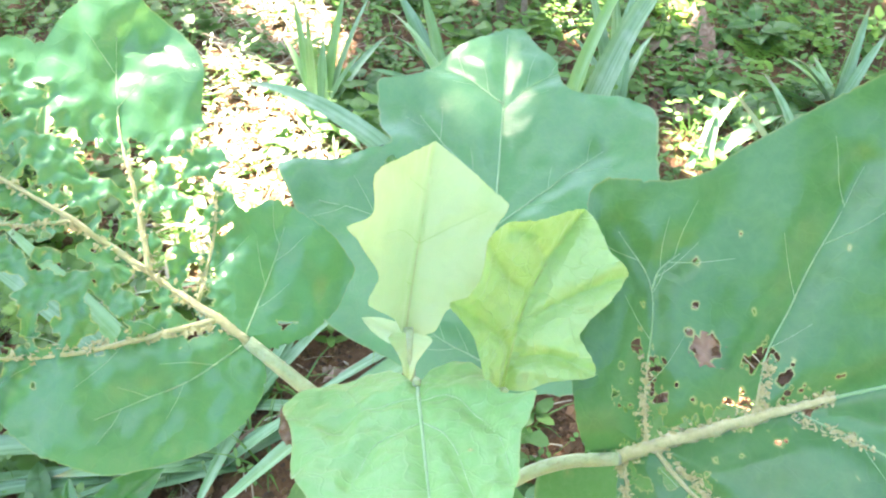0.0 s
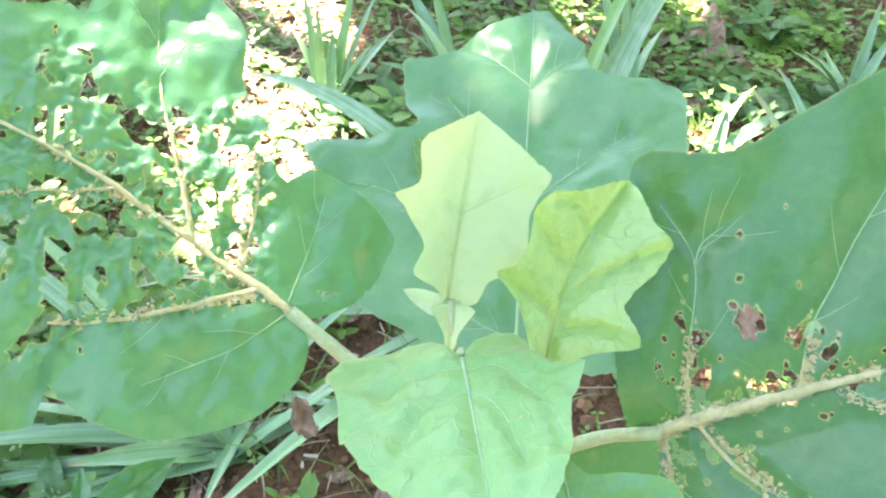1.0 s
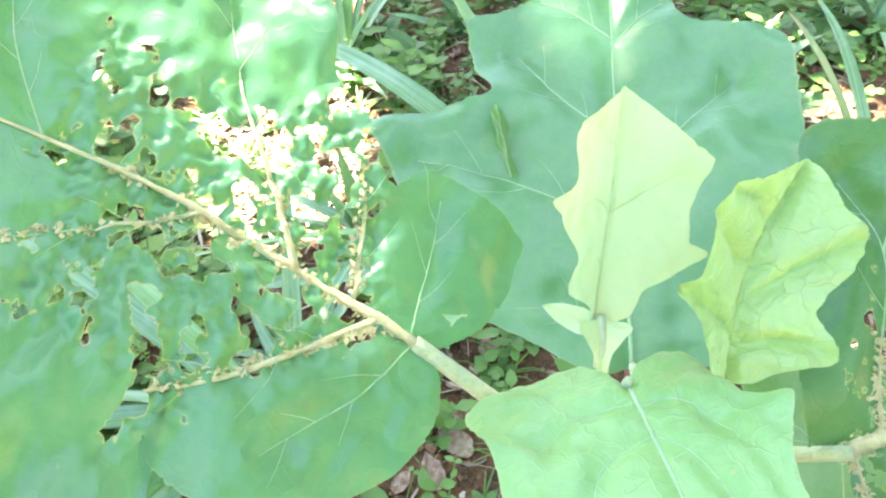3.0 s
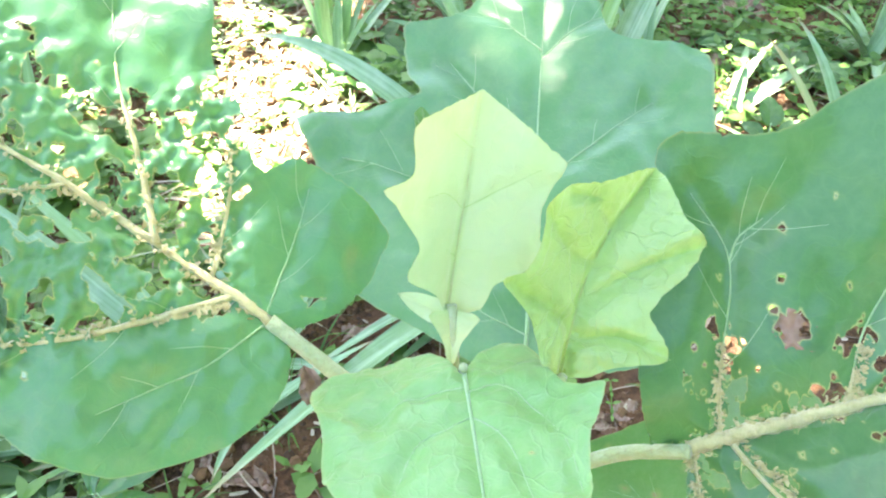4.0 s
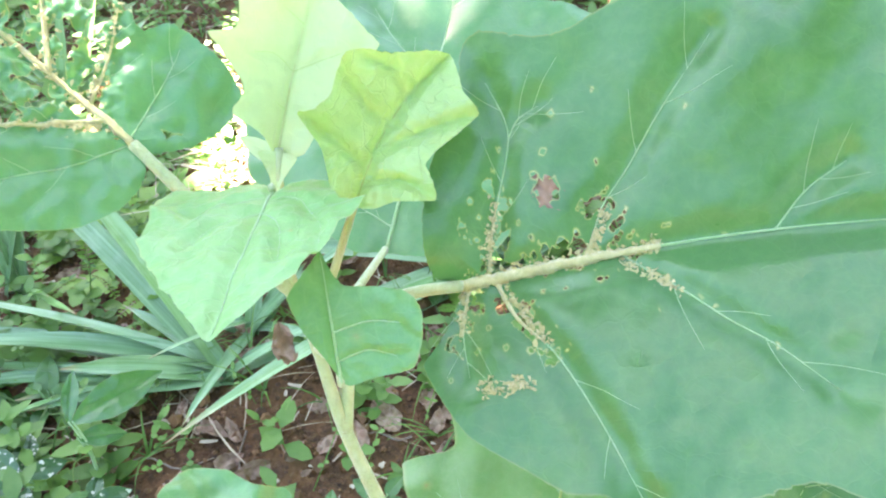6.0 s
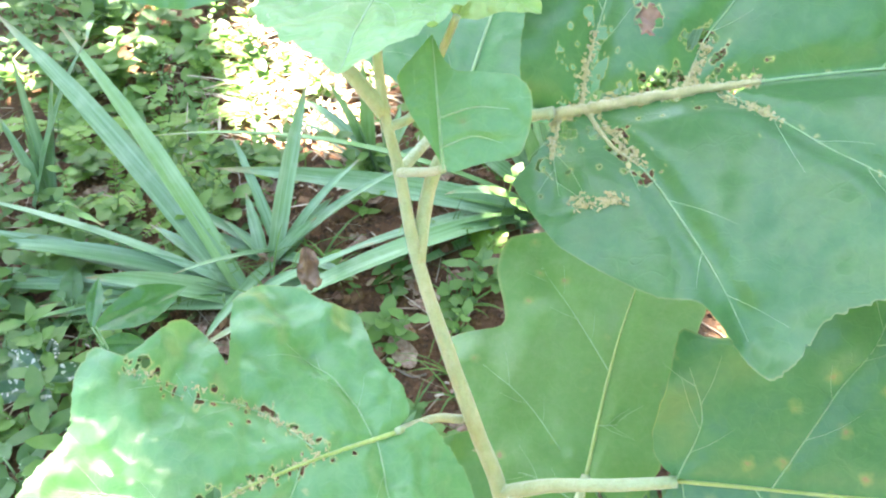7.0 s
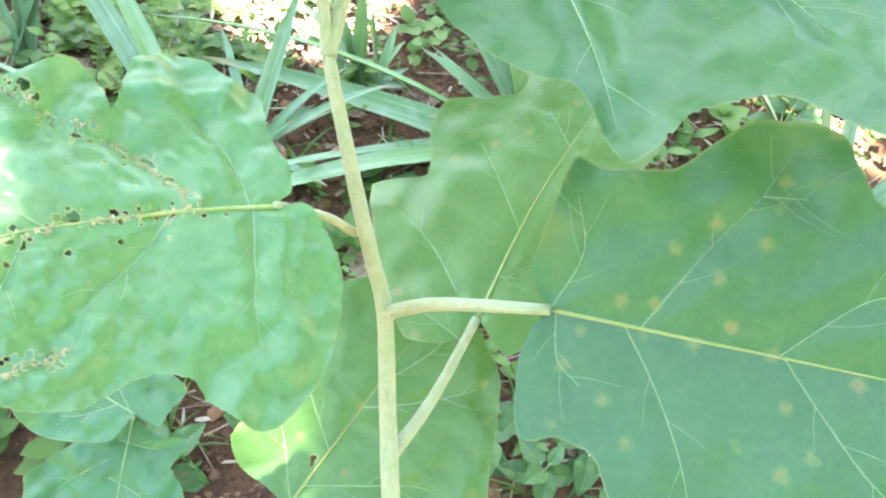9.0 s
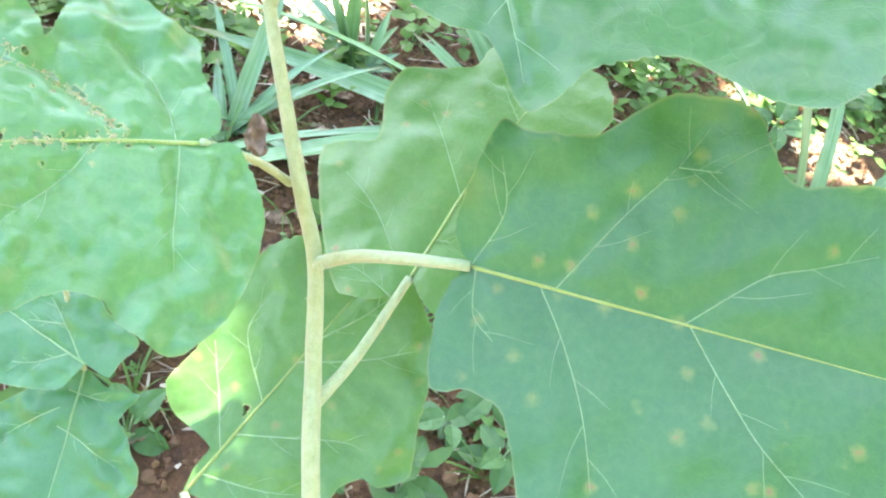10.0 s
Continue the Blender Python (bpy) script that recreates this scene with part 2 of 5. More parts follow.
def mesh_of(name, verts, faces, coords=None, rims=None, smooth=True):
    me = bpy.data.meshes.new(name)
    me.from_pydata([tuple(v) for v in verts], [], faces)
    if coords is not None:
        me.attributes.new("blade", "FLOAT_VECTOR", "POINT").data.foreach_set("vector", np.asarray(coords, dtype=np.float32).ravel())
    if rims is not None:
        me.attributes.new("rim", "FLOAT", "POINT").data.foreach_set("value", np.asarray(rims, dtype=np.float32).ravel())
    me.polygons.foreach_set("use_smooth", [smooth] * len(me.polygons))
    me.update()
    return me


def smooth_line(points, count, round_off=1.0):
    """An even, rounded line through the points (Catmull-Rom; round_off 0: straight from point to point)."""
    p = np.array(points, dtype=float)
    p = np.vstack([2 * p[0] - p[1], p, 2 * p[-1] - p[-2]])
    fine = []
    for i in range(1, len(p) - 2):
        for t in np.linspace(0, 1, 24, endpoint=False):
            a, b, c, d = p[i - 1], p[i], p[i + 1], p[i + 2]
            round_one = 0.5 * (2 * b + (c - a) * t + (2 * a - 5 * b + 4 * c - d) * t * t + (3 * b - a - 3 * c + d) * t ** 3)
            fine.append(round_off * round_one + (1 - round_off) * (b + (c - b) * t))
    fine.append(p[-2])
    fine = np.array(fine)
    run = np.r_[0, np.cumsum(np.linalg.norm(np.diff(fine, axis=0), axis=1))]
    at = np.linspace(0, run[-1], count)
    return np.stack([np.interp(at, run, fine[:, k]) for k in range(p.shape[1])], 1), np.linspace(0, 1, count)


def tube(name, points, radii, sides=8, count=24, rough=0.0, seed=0):
    """A tapered, slightly uneven tube along a line."""
    line, s = smooth_line(points, count)
    rad = np.interp(s, np.linspace(0, 1, len(radii)), radii)
    rnd = random.Random(seed)
    verts, faces = [], []
    for i in range(count):
        d = Vector(line[min(i + 1, count - 1)] - line[max(i - 1, 0)]).normalized()
        a = d.cross(Vector((0.13, 0.31, 0.94))).normalized()
        b = d.cross(a)
        for k in range(sides):
            w = 2 * math.pi * k / sides
            r = float(rad[i]) * (1 + rough * rnd.uniform(-1, 1))
            verts.append(Vector(line[i]) + r * (math.cos(w) * a + math.sin(w) * b))
    for i in range(count - 1):
        for k in range(sides):
            j = (k + 1) % sides
            faces.append((i * sides + k, i * sides + j, (i + 1) * sides + j, (i + 1) * sides + k))
    faces.append(tuple(range(sides))[::-1])
    faces.append(tuple((count - 1) * sides + k for k in range(sides)))
    return mesh_of(name, verts, faces)


class Blade:
    """A lobed leaf blade in space. base, tip: the ends of its midrib; up: its upper side. left, right: the outline of each half
    from base to tip, in hundredths of the midrib's length (along it, and away from it). lifts: how far each half is folded up,
    in degrees. droop, cup, wave, bow: how it bends along, across, ripples, and how far its midrib curves to the left, as parts of
    its length. crumple: a function that says how crumpled a place is. curls: places where the rim curls up (along, beside,
    reach, height, in hundredths)."""

    def __init__(self, base, tip, up, left, right, lifts=(0, 0), droop=0.0, cup=0.0, wave=0.015, seed=1, holes=None, fine=1.0, pleats=(), depth=0.012, quilt=0.005, bow=0.0, crumple=None, curls=()):
        self.base = Vector(base)
        x = Vector(tip) - self.base
        self.size = x.length
        self.x = x.normalized()
        self.z = (Vector(up) - Vector(up).dot(self.x) * self.x).normalized()
        self.y = self.z.cross(self.x)
        self.lifts = [radians(a) for a in lifts]
        self.droop, self.cup, self.wave, self.seed, self.holes = droop, cup, wave, seed, holes
        self.depth, self.quilt, self.bow, self.crumple, self.curls = depth, quilt, bow, crumple, curls
        self.lines = []
        for points in pleats:
            p = np.array(points, dtype=float) / 100.0
            self.lines += [(p[k][0], p[k][1], p[k + 1][0] - p[k][0], p[k + 1][1] - p[k][1]) for k in range(len(p) - 1)]
        self.rows, self.cols = int(90 * fine), int(20 * fine)
        self.halves = []
        for outline in (left, right):
            pts = [(0, 0.6)] + list(outline) + [(100, 0)]
            line, s = smooth_line(np.array(pts) / 100.0, self.rows, 0.55)
            line[:, 1] = np.maximum(line[:, 1], 0.002)
            rise = np.maximum.accumulate(np.clip(line[:, 0], 0, 1))
            foot = 0.45 * s + 0.55 * rise
            foot = np.minimum(foot, 1.0)
            self.halves.append((line, foot))

    def place(self, u, v, half):
        """The point at u along the midrib and v beside it, both as parts of the length."""
        side = 1 if half == 0 else -1
        u, v = float(u), float(v)
        q = Vector((u * 9.0 + self.seed * 7.3, side * v * 9.0, self.seed * 3.1))
        rib = self.rib(u)
        beside = side * v - rib
        a = self.lifts[0 if beside >= 0 else 1] * min(1.0, abs(beside) / 0.06)
        w = -self.droop * (u - 0.5) ** 2 - self.cup * v * v + self.wave * v * 3.0 * noise.noise(q) + self.wave * 0.7 * noise.noise(q * 0.45) + self.quilt * min(1.0, v * 25) * noise.noise(q * 2.6)
        if self.depth:
            w -= self.depth * math.exp(-(self.beside(u, side * v) / 0.032) ** 2)
        if self.crumple:
            c = self.crumple(u, side * v)
            if c > 0.0:
                w += c * (0.022 * noise.noise(q * 3.3) + 0.012 * noise.noise(q * 7.0))
        for cu, cv, reach, high in self.curls:
            w += high / 100 * math.exp(-((u * 100 - cu) ** 2 + (side * v * 100 - cv) ** 2) / reach ** 2)
        y, z = rib + beside * math.cos(a), abs(beside) * math.sin(a) + w
        return self.base + self.size * (u * self.x + y * self.y + z * self.z)

    def rib(self, u):
        """How far the midrib lies to the left of the straight line from base to tip."""
        return self.bow * math.sin(math.pi * min(1.0, max(0.0, u)))

    def beside(self, u, w):
        """How far a point of the blade lies from the nearest main vein."""
        near = abs(w - self.rib(u))
        for px, py, dx, dy in self.lines:
            t = min(1.0, max(0.0, ((u - px) * dx + (w - py) * dy) / (dx * dx + dy * dy + 1e-9)))
            near = min(near, math.hypot(u - px - t * dx, w - py - t * dy))
        return near

    def mesh(self):
        verts, coords, rims, faces = [], [], [], []
        crease_shade, halo = [], []
        for half in (0, 1):
            line, foot = self.halves[half]
            side = 1 if half == 0 else -1
            index, value, cut = {}, {}, {}
            for i in range(self.rows):
                for j in range(self.cols + 1):
                    r = j / self.cols
                    curve = r ** 1.15
                    u = foot[i] + (line[i, 0] - foot[i]) * curve
                    v = line[i, 1] * r
                    jag = 0.0
                    if j == self.cols:
                        jag = 0.006 * noise.noise(Vector((i * 0.55, self.seed, half)))
                    verts.append(self.place(u + jag, max(v + jag, 0), half))
                    coords.append((u * self.size, side * v * self.size, self.seed * 0.37))
                    index[i, j] = len(verts) - 1
                    m = self.holes(u, v, half, i / (self.rows - 1), r) if self.holes else -1.0
                    value[len(verts) - 1] = m
                    # Mask of the painted fold shade, strongest on the main veins.
                    crease_shade.append(math.exp(-(self.beside(u, side * v) / 0.05) ** 2))
                    halo.append(max(0.0, 1.0 + m * 20.0) if m < 0 else 1.0)
                    rims.append(max(0.55 if j == self.cols else 0.0, 1.0 + m * 34.0) if m < 0 else 1.0)

            def crossing(a, b):
                key = (min(a, b), max(a, b))
                if key not in cut:
                    t = value[a] / (value[a] - value[b])
                    verts.append(verts[a].lerp(verts[b], t))
                    coords.append(tuple(np.array(coords[a]) * (1 - t) + np.array(coords[b]) * t))
                    rims.append(1.0)
                    crease_shade.append(crease_shade[a])
                    halo.append(1.0)
                    cut[key] = len(verts) - 1
                return cut[key]

            for i in range(self.rows - 1):
                for j in range(self.cols):
                    quad = [index[i, j], index[i + 1, j], index[i + 1, j + 1], index[i, j + 1]]
                    if half == 0:
                        quad.reverse()
                    inside = [value[q] < 0 for q in quad]
                    if all(inside):
                        faces.append(tuple(quad))
                    elif any(inside):
                        poly = []
                        for k in range(4):
                            a, b = quad[k], quad[(k + 1) % 4]
                            if value[a] < 0:
                                poly.append(a)
                            if (value[a] < 0) != (value[b] < 0):
                                poly.append(crossing(a, b))
                        if len(poly) > 2:
                            faces.append(tuple(poly))
        me = mesh_of("leaf", verts, faces, coords, rims)
        for name, values in (("crease_shade", crease_shade), ("halo", halo)):
            me.attributes.new(name, "FLOAT", "POINT").data.foreach_set("value", np.asarray(values, dtype=np.float32))
        return me

    def vein(self, points, thick, lift=0.0, seed=0):
        """A side vein along points of the blade, in hundredths of its length (along the midrib, and beside it: left is plus)."""
        line, s = smooth_line(np.array(points, dtype=float) / 100.0, 16, 0.9)
        pts = [self.place(u, abs(v), 0 if v >= 0 else 1) + self.z * lift for u, v in line]
        return tube("vein", pts, (thick, thick * 0.8, thick * 0.35), 6, 20, 0.08, seed)

    def midrib(self, thick, lift=0.0, rough=0.05, start=0.0, end=0.97, taper=(1.0, 0.8, 0.55, 0.3, 0.15)):
        pts = []
        for u in np.linspace(start, end, 12):
            w = self.rib(u)
            pts.append(self.place(u, abs(w), 0 if w >= 0 else 1) + self.z * lift)
        return tube("midrib", pts, [thick * k for k in taper], 8, 48, rough, self.seed)


def bites(spots, size, lace=None, seed=0):
    """Where insects have eaten a blade: round ragged spots (along, beside, radius, in hundredths of its length), and a lace of
    holes in a stretch of it. Above 0 is eaten."""

    def eaten(u, v, half, row, r):
        w = v if half == 0 else -v
        q = Vector((u * 40, w * 40, seed))
        ragged = 0.5 * noise.noise(q) + 0.8 * noise.noise(q * 4.0)
        m = -1.0
        for su, sv, sr in spots:
            d = math.hypot(u * 100 - su, w * 100 - sv)
            m = max(m, (sr * (1 + 0.7 * ragged) - d) / 8.0)
        if lace:
            m = max(m, lace(u, w, r, ragged))
        return m

    return eaten


def scraps(leaf, blade, lines, count, size, seed):
    """Dry curled scraps of eaten tissue left along the veins."""
    rnd = random.Random(seed)
    verts, faces = [], []
    for _ in range(count):
        p = rnd.choice(lines)
        t = rnd.random()
        u = (p[0][0] + (p[1][0] - p[0][0]) * t) / 100 + rnd.gauss(0, 0.005)
        v = (p[0][1] + (p[1][1] - p[0][1]) * t) / 100 + rnd.gauss(0, 0.007)
        c = blade.place(u, abs(v), 0 if v >= 0 else 1) + blade.z * rnd.uniform(0, size * 0.5)
        a = Vector((rnd.gauss(0, 1), rnd.gauss(0, 1), rnd.gauss(0, 0.6))).normalized()
        b = a.cross(blade.z + Vector((rnd.gauss(0, 0.5), rnd.gauss(0, 0.5), 0))).normalized()
        n = a.cross(b)
        s = size * rnd.uniform(0.4, 1.3)
        k = len(verts)
        for i in range(4):
            f = i / 3 - 0.5
            w = s * 0.34 * (1 - abs(f)) * rnd.uniform(0.3, 1.5)
            q = c + a * (s * 1.4 * f) + n * (s * 1.2 * f * f)
            verts += [q - b * w, q + b * w]
        faces += [(k + 2 * i, k + 2 * i + 1, k + 2 * i + 3, k + 2 * i + 2) for i in range(3)]
    ob = part("chewed_tissue", mesh_of("chewed_tissue", verts, faces), MAT_SCRAP, leaf, "dry tan scraps of eaten leaf tissue")
    tagged(ob, kind="stuff")


def grow_leaf(plant, label, material, blade, veins, petiole=(), thick=0.0016, petiole_thick=0.0026, vein_thick=0.0, vein_material=None, side_material=None, rough=0.06, scars=None, scar_to=0.0):
    """A leaf with its petiole, midrib and side veins, as a part of the plant. scars: the thickness and the share of each side vein that
    insects have stripped, by its number; scar_to: how far the midrib is stripped."""
    leaf = part("leaf", blade.mesh(), material, plant, label)
    if scar_to:
        part("midrib", blade.midrib(thick, thick * 0.2, rough, 0.0, scar_to, (1.0, 1.0, 0.9, 0.75, 0.45)), MAT_SCAR, leaf, "swollen tan scarred midrib")
        part("vein", blade.midrib(thick * 0.28, thick * 0.05, 0.08, scar_to - 0.01), vein_material or MAT_VEIN, leaf)
    else:
        part("midrib", blade.midrib(thick, thick * 0.2, rough), vein_material or MAT_VEIN, leaf)
    rnd = random.Random(blade.seed)
    for k, points in enumerate(veins):
        t = vein_thick or thick * 0.42
        (u, w), *rest = points
        rib = 100 * blade.rib(u / 100)
        if abs(w - rib) < 6.0:
            points = [(u, rib)] + rest
        if blade.size > 0.09:
            veinlets(leaf, blade, points, t * 0.4, side_material or MAT_VEIN, rnd)
        stripped = (scars or {}).get(k)
        if stripped:
            thicker, upto = stripped
            line, _ = smooth_line(points, 24)
            part("vein", blade.vein(line[:max(3, int(24 * upto))], thicker, thicker * 0.3, k), MAT_SCAR, leaf, "stripped pale vein")
        if not stripped or stripped[1] < 1.0:
            part("vein", blade.vein(points, t, t * 0.25, k), side_material or MAT_VEIN, leaf)
    if petiole:
        p = [Vector(q) for q in petiole] + [blade.base]
        part("petiole", tube("petiole", p, (petiole_thick * 1.25, petiole_thick, petiole_thick * 0.85), 10, 24, 0.03, blade.seed), MAT_STEM, leaf)
    return leaf


def veinlets(leaf, blade, points, thick, material, rnd):
    """Fine veins that branch off a side vein on either hand, towards the rim."""
    line, _ = smooth_line(points, 20)
    for k, at in enumerate((5, 9, 13, 16)):
        d = line[at + 1] - line[at - 1]
        d = d / (np.linalg.norm(d) + 1e-9)
        hand = 1 if k % 2 else -1
        n = np.array((-d[1], d[0])) * hand
        long = rnd.uniform(5.0, 10.0)
        bend = rnd.uniform(0.1, 0.5)
        branch = [tuple(line[at] + (0.75 * d + 0.7 * n) * long * f + bend * d * long * f * f) for f in (0.0, 0.5, 1.0)]
        if branch[0][1] * branch[-1][1] > 0 and abs(branch[-1][1]) < 45:
            part("vein", blade.vein(branch, thick, thick * 0.2, k), material, leaf)


def near_lines(lines, u, w):
    """How far a place of a blade lies from the nearest of some lines, all in parts of its length."""
    near = 9.0
    for line in lines:
        for (ax, ay), (bx, by) in zip(line, line[1:]):
            ax, ay, bx, by = ax / 100, ay / 100, bx / 100, by / 100
            dx, dy = bx - ax, by - ay
            t = min(1.0, max(0.0, ((u - ax) * dx + (w - ay) * dy) / (dx * dx + dy * dy + 1e-9)))
            near = min(near, math.hypot(u - ax - t * dx, w - ay - t * dy))
    return near


# ---- ground ----
GROUND = 0.40   # level of the soil


def ground_height(x, y):
    q = Vector((x, y, 0))
    near = math.exp(-((x * x + (y - 1.2) ** 2) / 9.0))
    return near * (0.035 * noise.noise(q * 1.6) + 0.018 * noise.noise(q * 6.0) + 0.008 * noise.noise(q * 21.0)) - 0.01


def build_ground():
    steps = np.concatenate([[-400, -60, -15, -6], np.linspace(-3.2, 3.2, 200), [6, 15, 60, 400]])
    xs, ys = steps, steps + 1.8
    verts = [(x, y, GROUND + ground_height(x, y)) for y in ys for x in xs]
    n = len(xs)
    faces = [(j * n + i, j * n + i + 1, (j + 1) * n + i + 1, (j + 1) * n + i) for j in range(len(ys) - 1) for i in range(n - 1)]
    ob = part("ground", mesh_of("ground", verts, faces), MAT_SOIL)
    tagged(ob, "bare reddish-brown garden soil with scattered litter", "ground", kind="structure")


build_ground()

# ---- the nightshade plant ----
STEM = [(0.256, -0.125, GROUND - 0.02), (0.205, -0.095, 0.75), (0.150, -0.055, 0.98), (0.105, 0.001, 1.10), (0.083, 0.043, 1.139), (0.067, 0.072, 1.175), (0.0515, 0.085, 1.202), (0.026, 0.109, 1.245), (0.014, 0.120, 1.270),
        (0.004, 0.133, 1.297), (-0.004, 0.141, 1.318), (-0.010, 0.152, 1.340), (-0.0115, 0.1670, 1.3655)]
plant = tagged(empty("nightshade_plant", (0.256, -0.125, GROUND)), "tall young nightshade plant with insect-chewed lobed green leaves", "plant")


def on_plant(ob):
    ob.matrix_parent_inverse = Matrix.Translation((-0.256, 0.125, -GROUND))
    return ob


stem = on_plant(part("stem", tube("stem", STEM, (0.010, 0.0083, 0.0067, 0.0053, 0.0046, 0.0034, 0.0015), 14, 120, 0.03, 3), MAT_STEM, plant, "pale green ridged stem with a few thorns"))


LACE_VEINS = [[(8, 1), (19, 11), (28, 20), (38, 27)], [(13, -2), (17, -14), (23, -26)], [(25, -4), (35, -14), (43, -22), (49, -29), (58, -43)], [(43, -3), (56, 7), (70, 17), (77, 20)],
              [(1, -3), (3, -14), (5, -24), (6, -27)], [(0, 2), (6, 13), (12, 21), (18, 29)], [(70, -3), (80, -14), (86, -24)]]


def lace_zone(u, w):
    """How thoroughly insects have eaten the large left-hand leaf: 0 where it is whole, in its outer lobes and its tip."""
    if w > 0:
        inside = min(0.64 * (1.2 * (u - 0.05) + 0.015 - w), 0.66 - u, 0.28 - w if u > 0.4 else 1.0)
    else:
        inside = min(0.9 * (u - 0.03 + 0.45 * w), 0.28 + 1.6 * max(0.0, 0.40 - u) + w, 0.74 - u)
    return min(1.0, max(0.0, inside * 14.0))


def lace_of_left(u, w, r, ragged):
    """Ragged holes that leave scraps of blade hanging on the veins."""
    zone = lace_zone(u, w)
    q = Vector((u * 21.0, w * 21.0, 2.6))
    warp = Vector((noise.noise(q * 1.7), noise.noise(q * 1.7 + Vector((7, 3, 1))), 0)) * 0.45
    n = noise.noise(q + warp) + 0.42 * noise.noise((q + warp) * 2.6) + 0.22 * ragged
    keep = 0.30 * max(0.0, 1.0 - near_lines(LACE_VEINS + [[(0, 0), (26, -3), (60, -4), (100, 0)]], u, w) / 0.016)
    pin = 0.10 if 0.02 < zone else 0.0
    return (n - 0.92 + 0.74 * zone + pin - keep) * 0.8


def chewing(lines, reach, amount, seed):
    """Small ragged holes crowded along stripped veins."""

    def eaten(u, w, r, ragged):
        near = near_lines(lines, u, w)
        if near > reach:
            return -1.0
        strength = (1.0 - near / reach) ** 0.7
        q = Vector((u * 31.0, w * 31.0, seed))
        q += 0.6 * Vector((noise.noise(q * 1.9), noise.noise(q * 1.9 + Vector((5, 9, 2))), 0.5 * noise.noise(q * 0.7)))
        n = noise.noise(q) + 0.7 * noise.noise(q * 2.4) + 0.35 * ragged
        return (n - 0.95 + amount * strength - (0.6 if near < 0.005 else 0.0)) * 1.2

    return eaten


def corrugated(u, w):
    """The lower leaf is puckered between its side veins, most towards its tip."""
    return min(1.0, max(0.0, (u - 0.25) * 2.0)) * (0.6 if w > 0 else 0.15)


RIB_LINES = [[(0, 0), (15, 2), (34, 3)], [(0, 0), (15, 2), (34, 3)], [(5, 2), (8, 15)], [(8, -2), (15, -13)], [(0, 0), (0, -10)], [(24, 3), (28, 11)]]
LOWER_LINES = [[(20, -5), (47, -5), (86, -2)], [(22, -8), (31, -24), (44, -32), (58, -47)], [(60, 26), (80, 26)]]


veins = [[(49, 1), (55, 18), (53, 31)], [(49, 0), (60, -14), (70, -29)], [(28, 1), (31, 11)], [(75, 1), (80, 19)]]
blade = Blade(
    (-0.0118, 0.1651, 1.3616), (-0.0018, 0.2039, 1.4122), (0.394, -0.765, 0.508),
    [(12, 15), (20, 38), (31, 33), (37, 36), (49, 52), (55, 62), (62, 46), (80, 48), (90, 27)],
    [(6, 13), (17, 17), (22, 25), (35, 42), (40, 33), (55, 32), (74, 40), (80, 32), (91, 15)],
    wave=0.03, droop=0.1, lifts=(36, 16), bow=0.02, pleats=veins, seed=2)
on_plant(grow_leaf(plant, "young yellow-green leaf at the growing tip", MAT_BUD, blade, veins, [(-0.0115, 0.160, 1.352)], thick=0.0004, petiole_thick=0.0016, vein_thick=0.00012, vein_material=MAT_PALE, side_material=MAT_YOUNG))
veins = [[(34, 4), (57, -13), (77, -33)], [(15, 1), (25, -15), (26, -38)], [(19, 1), (23, 21), (24, 55)], [(50, 5), (48, 25), (56, 53)], [(66, 6), (74, 26), (70, 44)]]
blade = Blade(
    (0.0185, 0.1481, 1.3582), (0.0462, 0.1921, 1.3948), (0.112, -0.676, 0.728),
    [(-1, 16), (15, 36), (23, 60), (30, 51), (41, 48), (59, 54), (70, 47), (80, 28), (94, 10)],
    [(4, 10), (13, 18), (25, 37), (33, 30), (39, 22), (48, 23), (61, 28), (78, 32), (83, 19), (94, 7)],
    wave=0.04, quilt=0.014, depth=0.05, lifts=(42, 14), bow=0.08, pleats=veins, seed=3)
on_plant(grow_leaf(plant, "young bright yellow-green crinkled leaf", MAT_YOUNG, blade, veins, [(-0.002, 0.139, 1.313), (0.0063, 0.1438, 1.3167), (0.01, 0.1456, 1.3275)], thick=0.0005, vein_thick=0.00018, vein_material=MAT_RIB, side_material=MAT_YOUNG, petiole_thick=0.0016))
veins = [[(8, -3), (8, -18), (15, -31)], [(21, -4), (28, -16), (45, -24)], [(21, -3), (34, 9), (59, 13)], [(10, -3), (11, 12), (34, 24), (55, 25)]]
blade = Blade(
    (-0.0084, 0.145, 1.3667), (-0.0011, 0.0654, 1.3908), (-0.139, 0.275, 0.951),
    [(-6, 2), (-12, 7), (-15, 16), (-8, 24), (5, 26), (13, 29), (19, 40), (37, 31), (59, 26), (77, 16), (92, 6), (98, 2)],
    [(-12, 6), (-18, 12), (-15, 31), (-6, 50), (17, 44), (37, 43), (63, 28), (87, 11), (98, 3)],
    wave=0.04, cup=0.12, droop=0.1, depth=0.02, quilt=0.009, holes=bites(((40, 14, 0.5), (70, -8, 0.5)), 0.08), pleats=veins, seed=4)
on_plant(grow_leaf(plant, "heart-shaped half-grown pale green leaf", MAT_SOFT, blade, veins, [(-0.010, 0.152, 1.340)], thick=0.0006, vein_thick=0.0002, petiole_thick=0.0014))
veins = LACE_VEINS
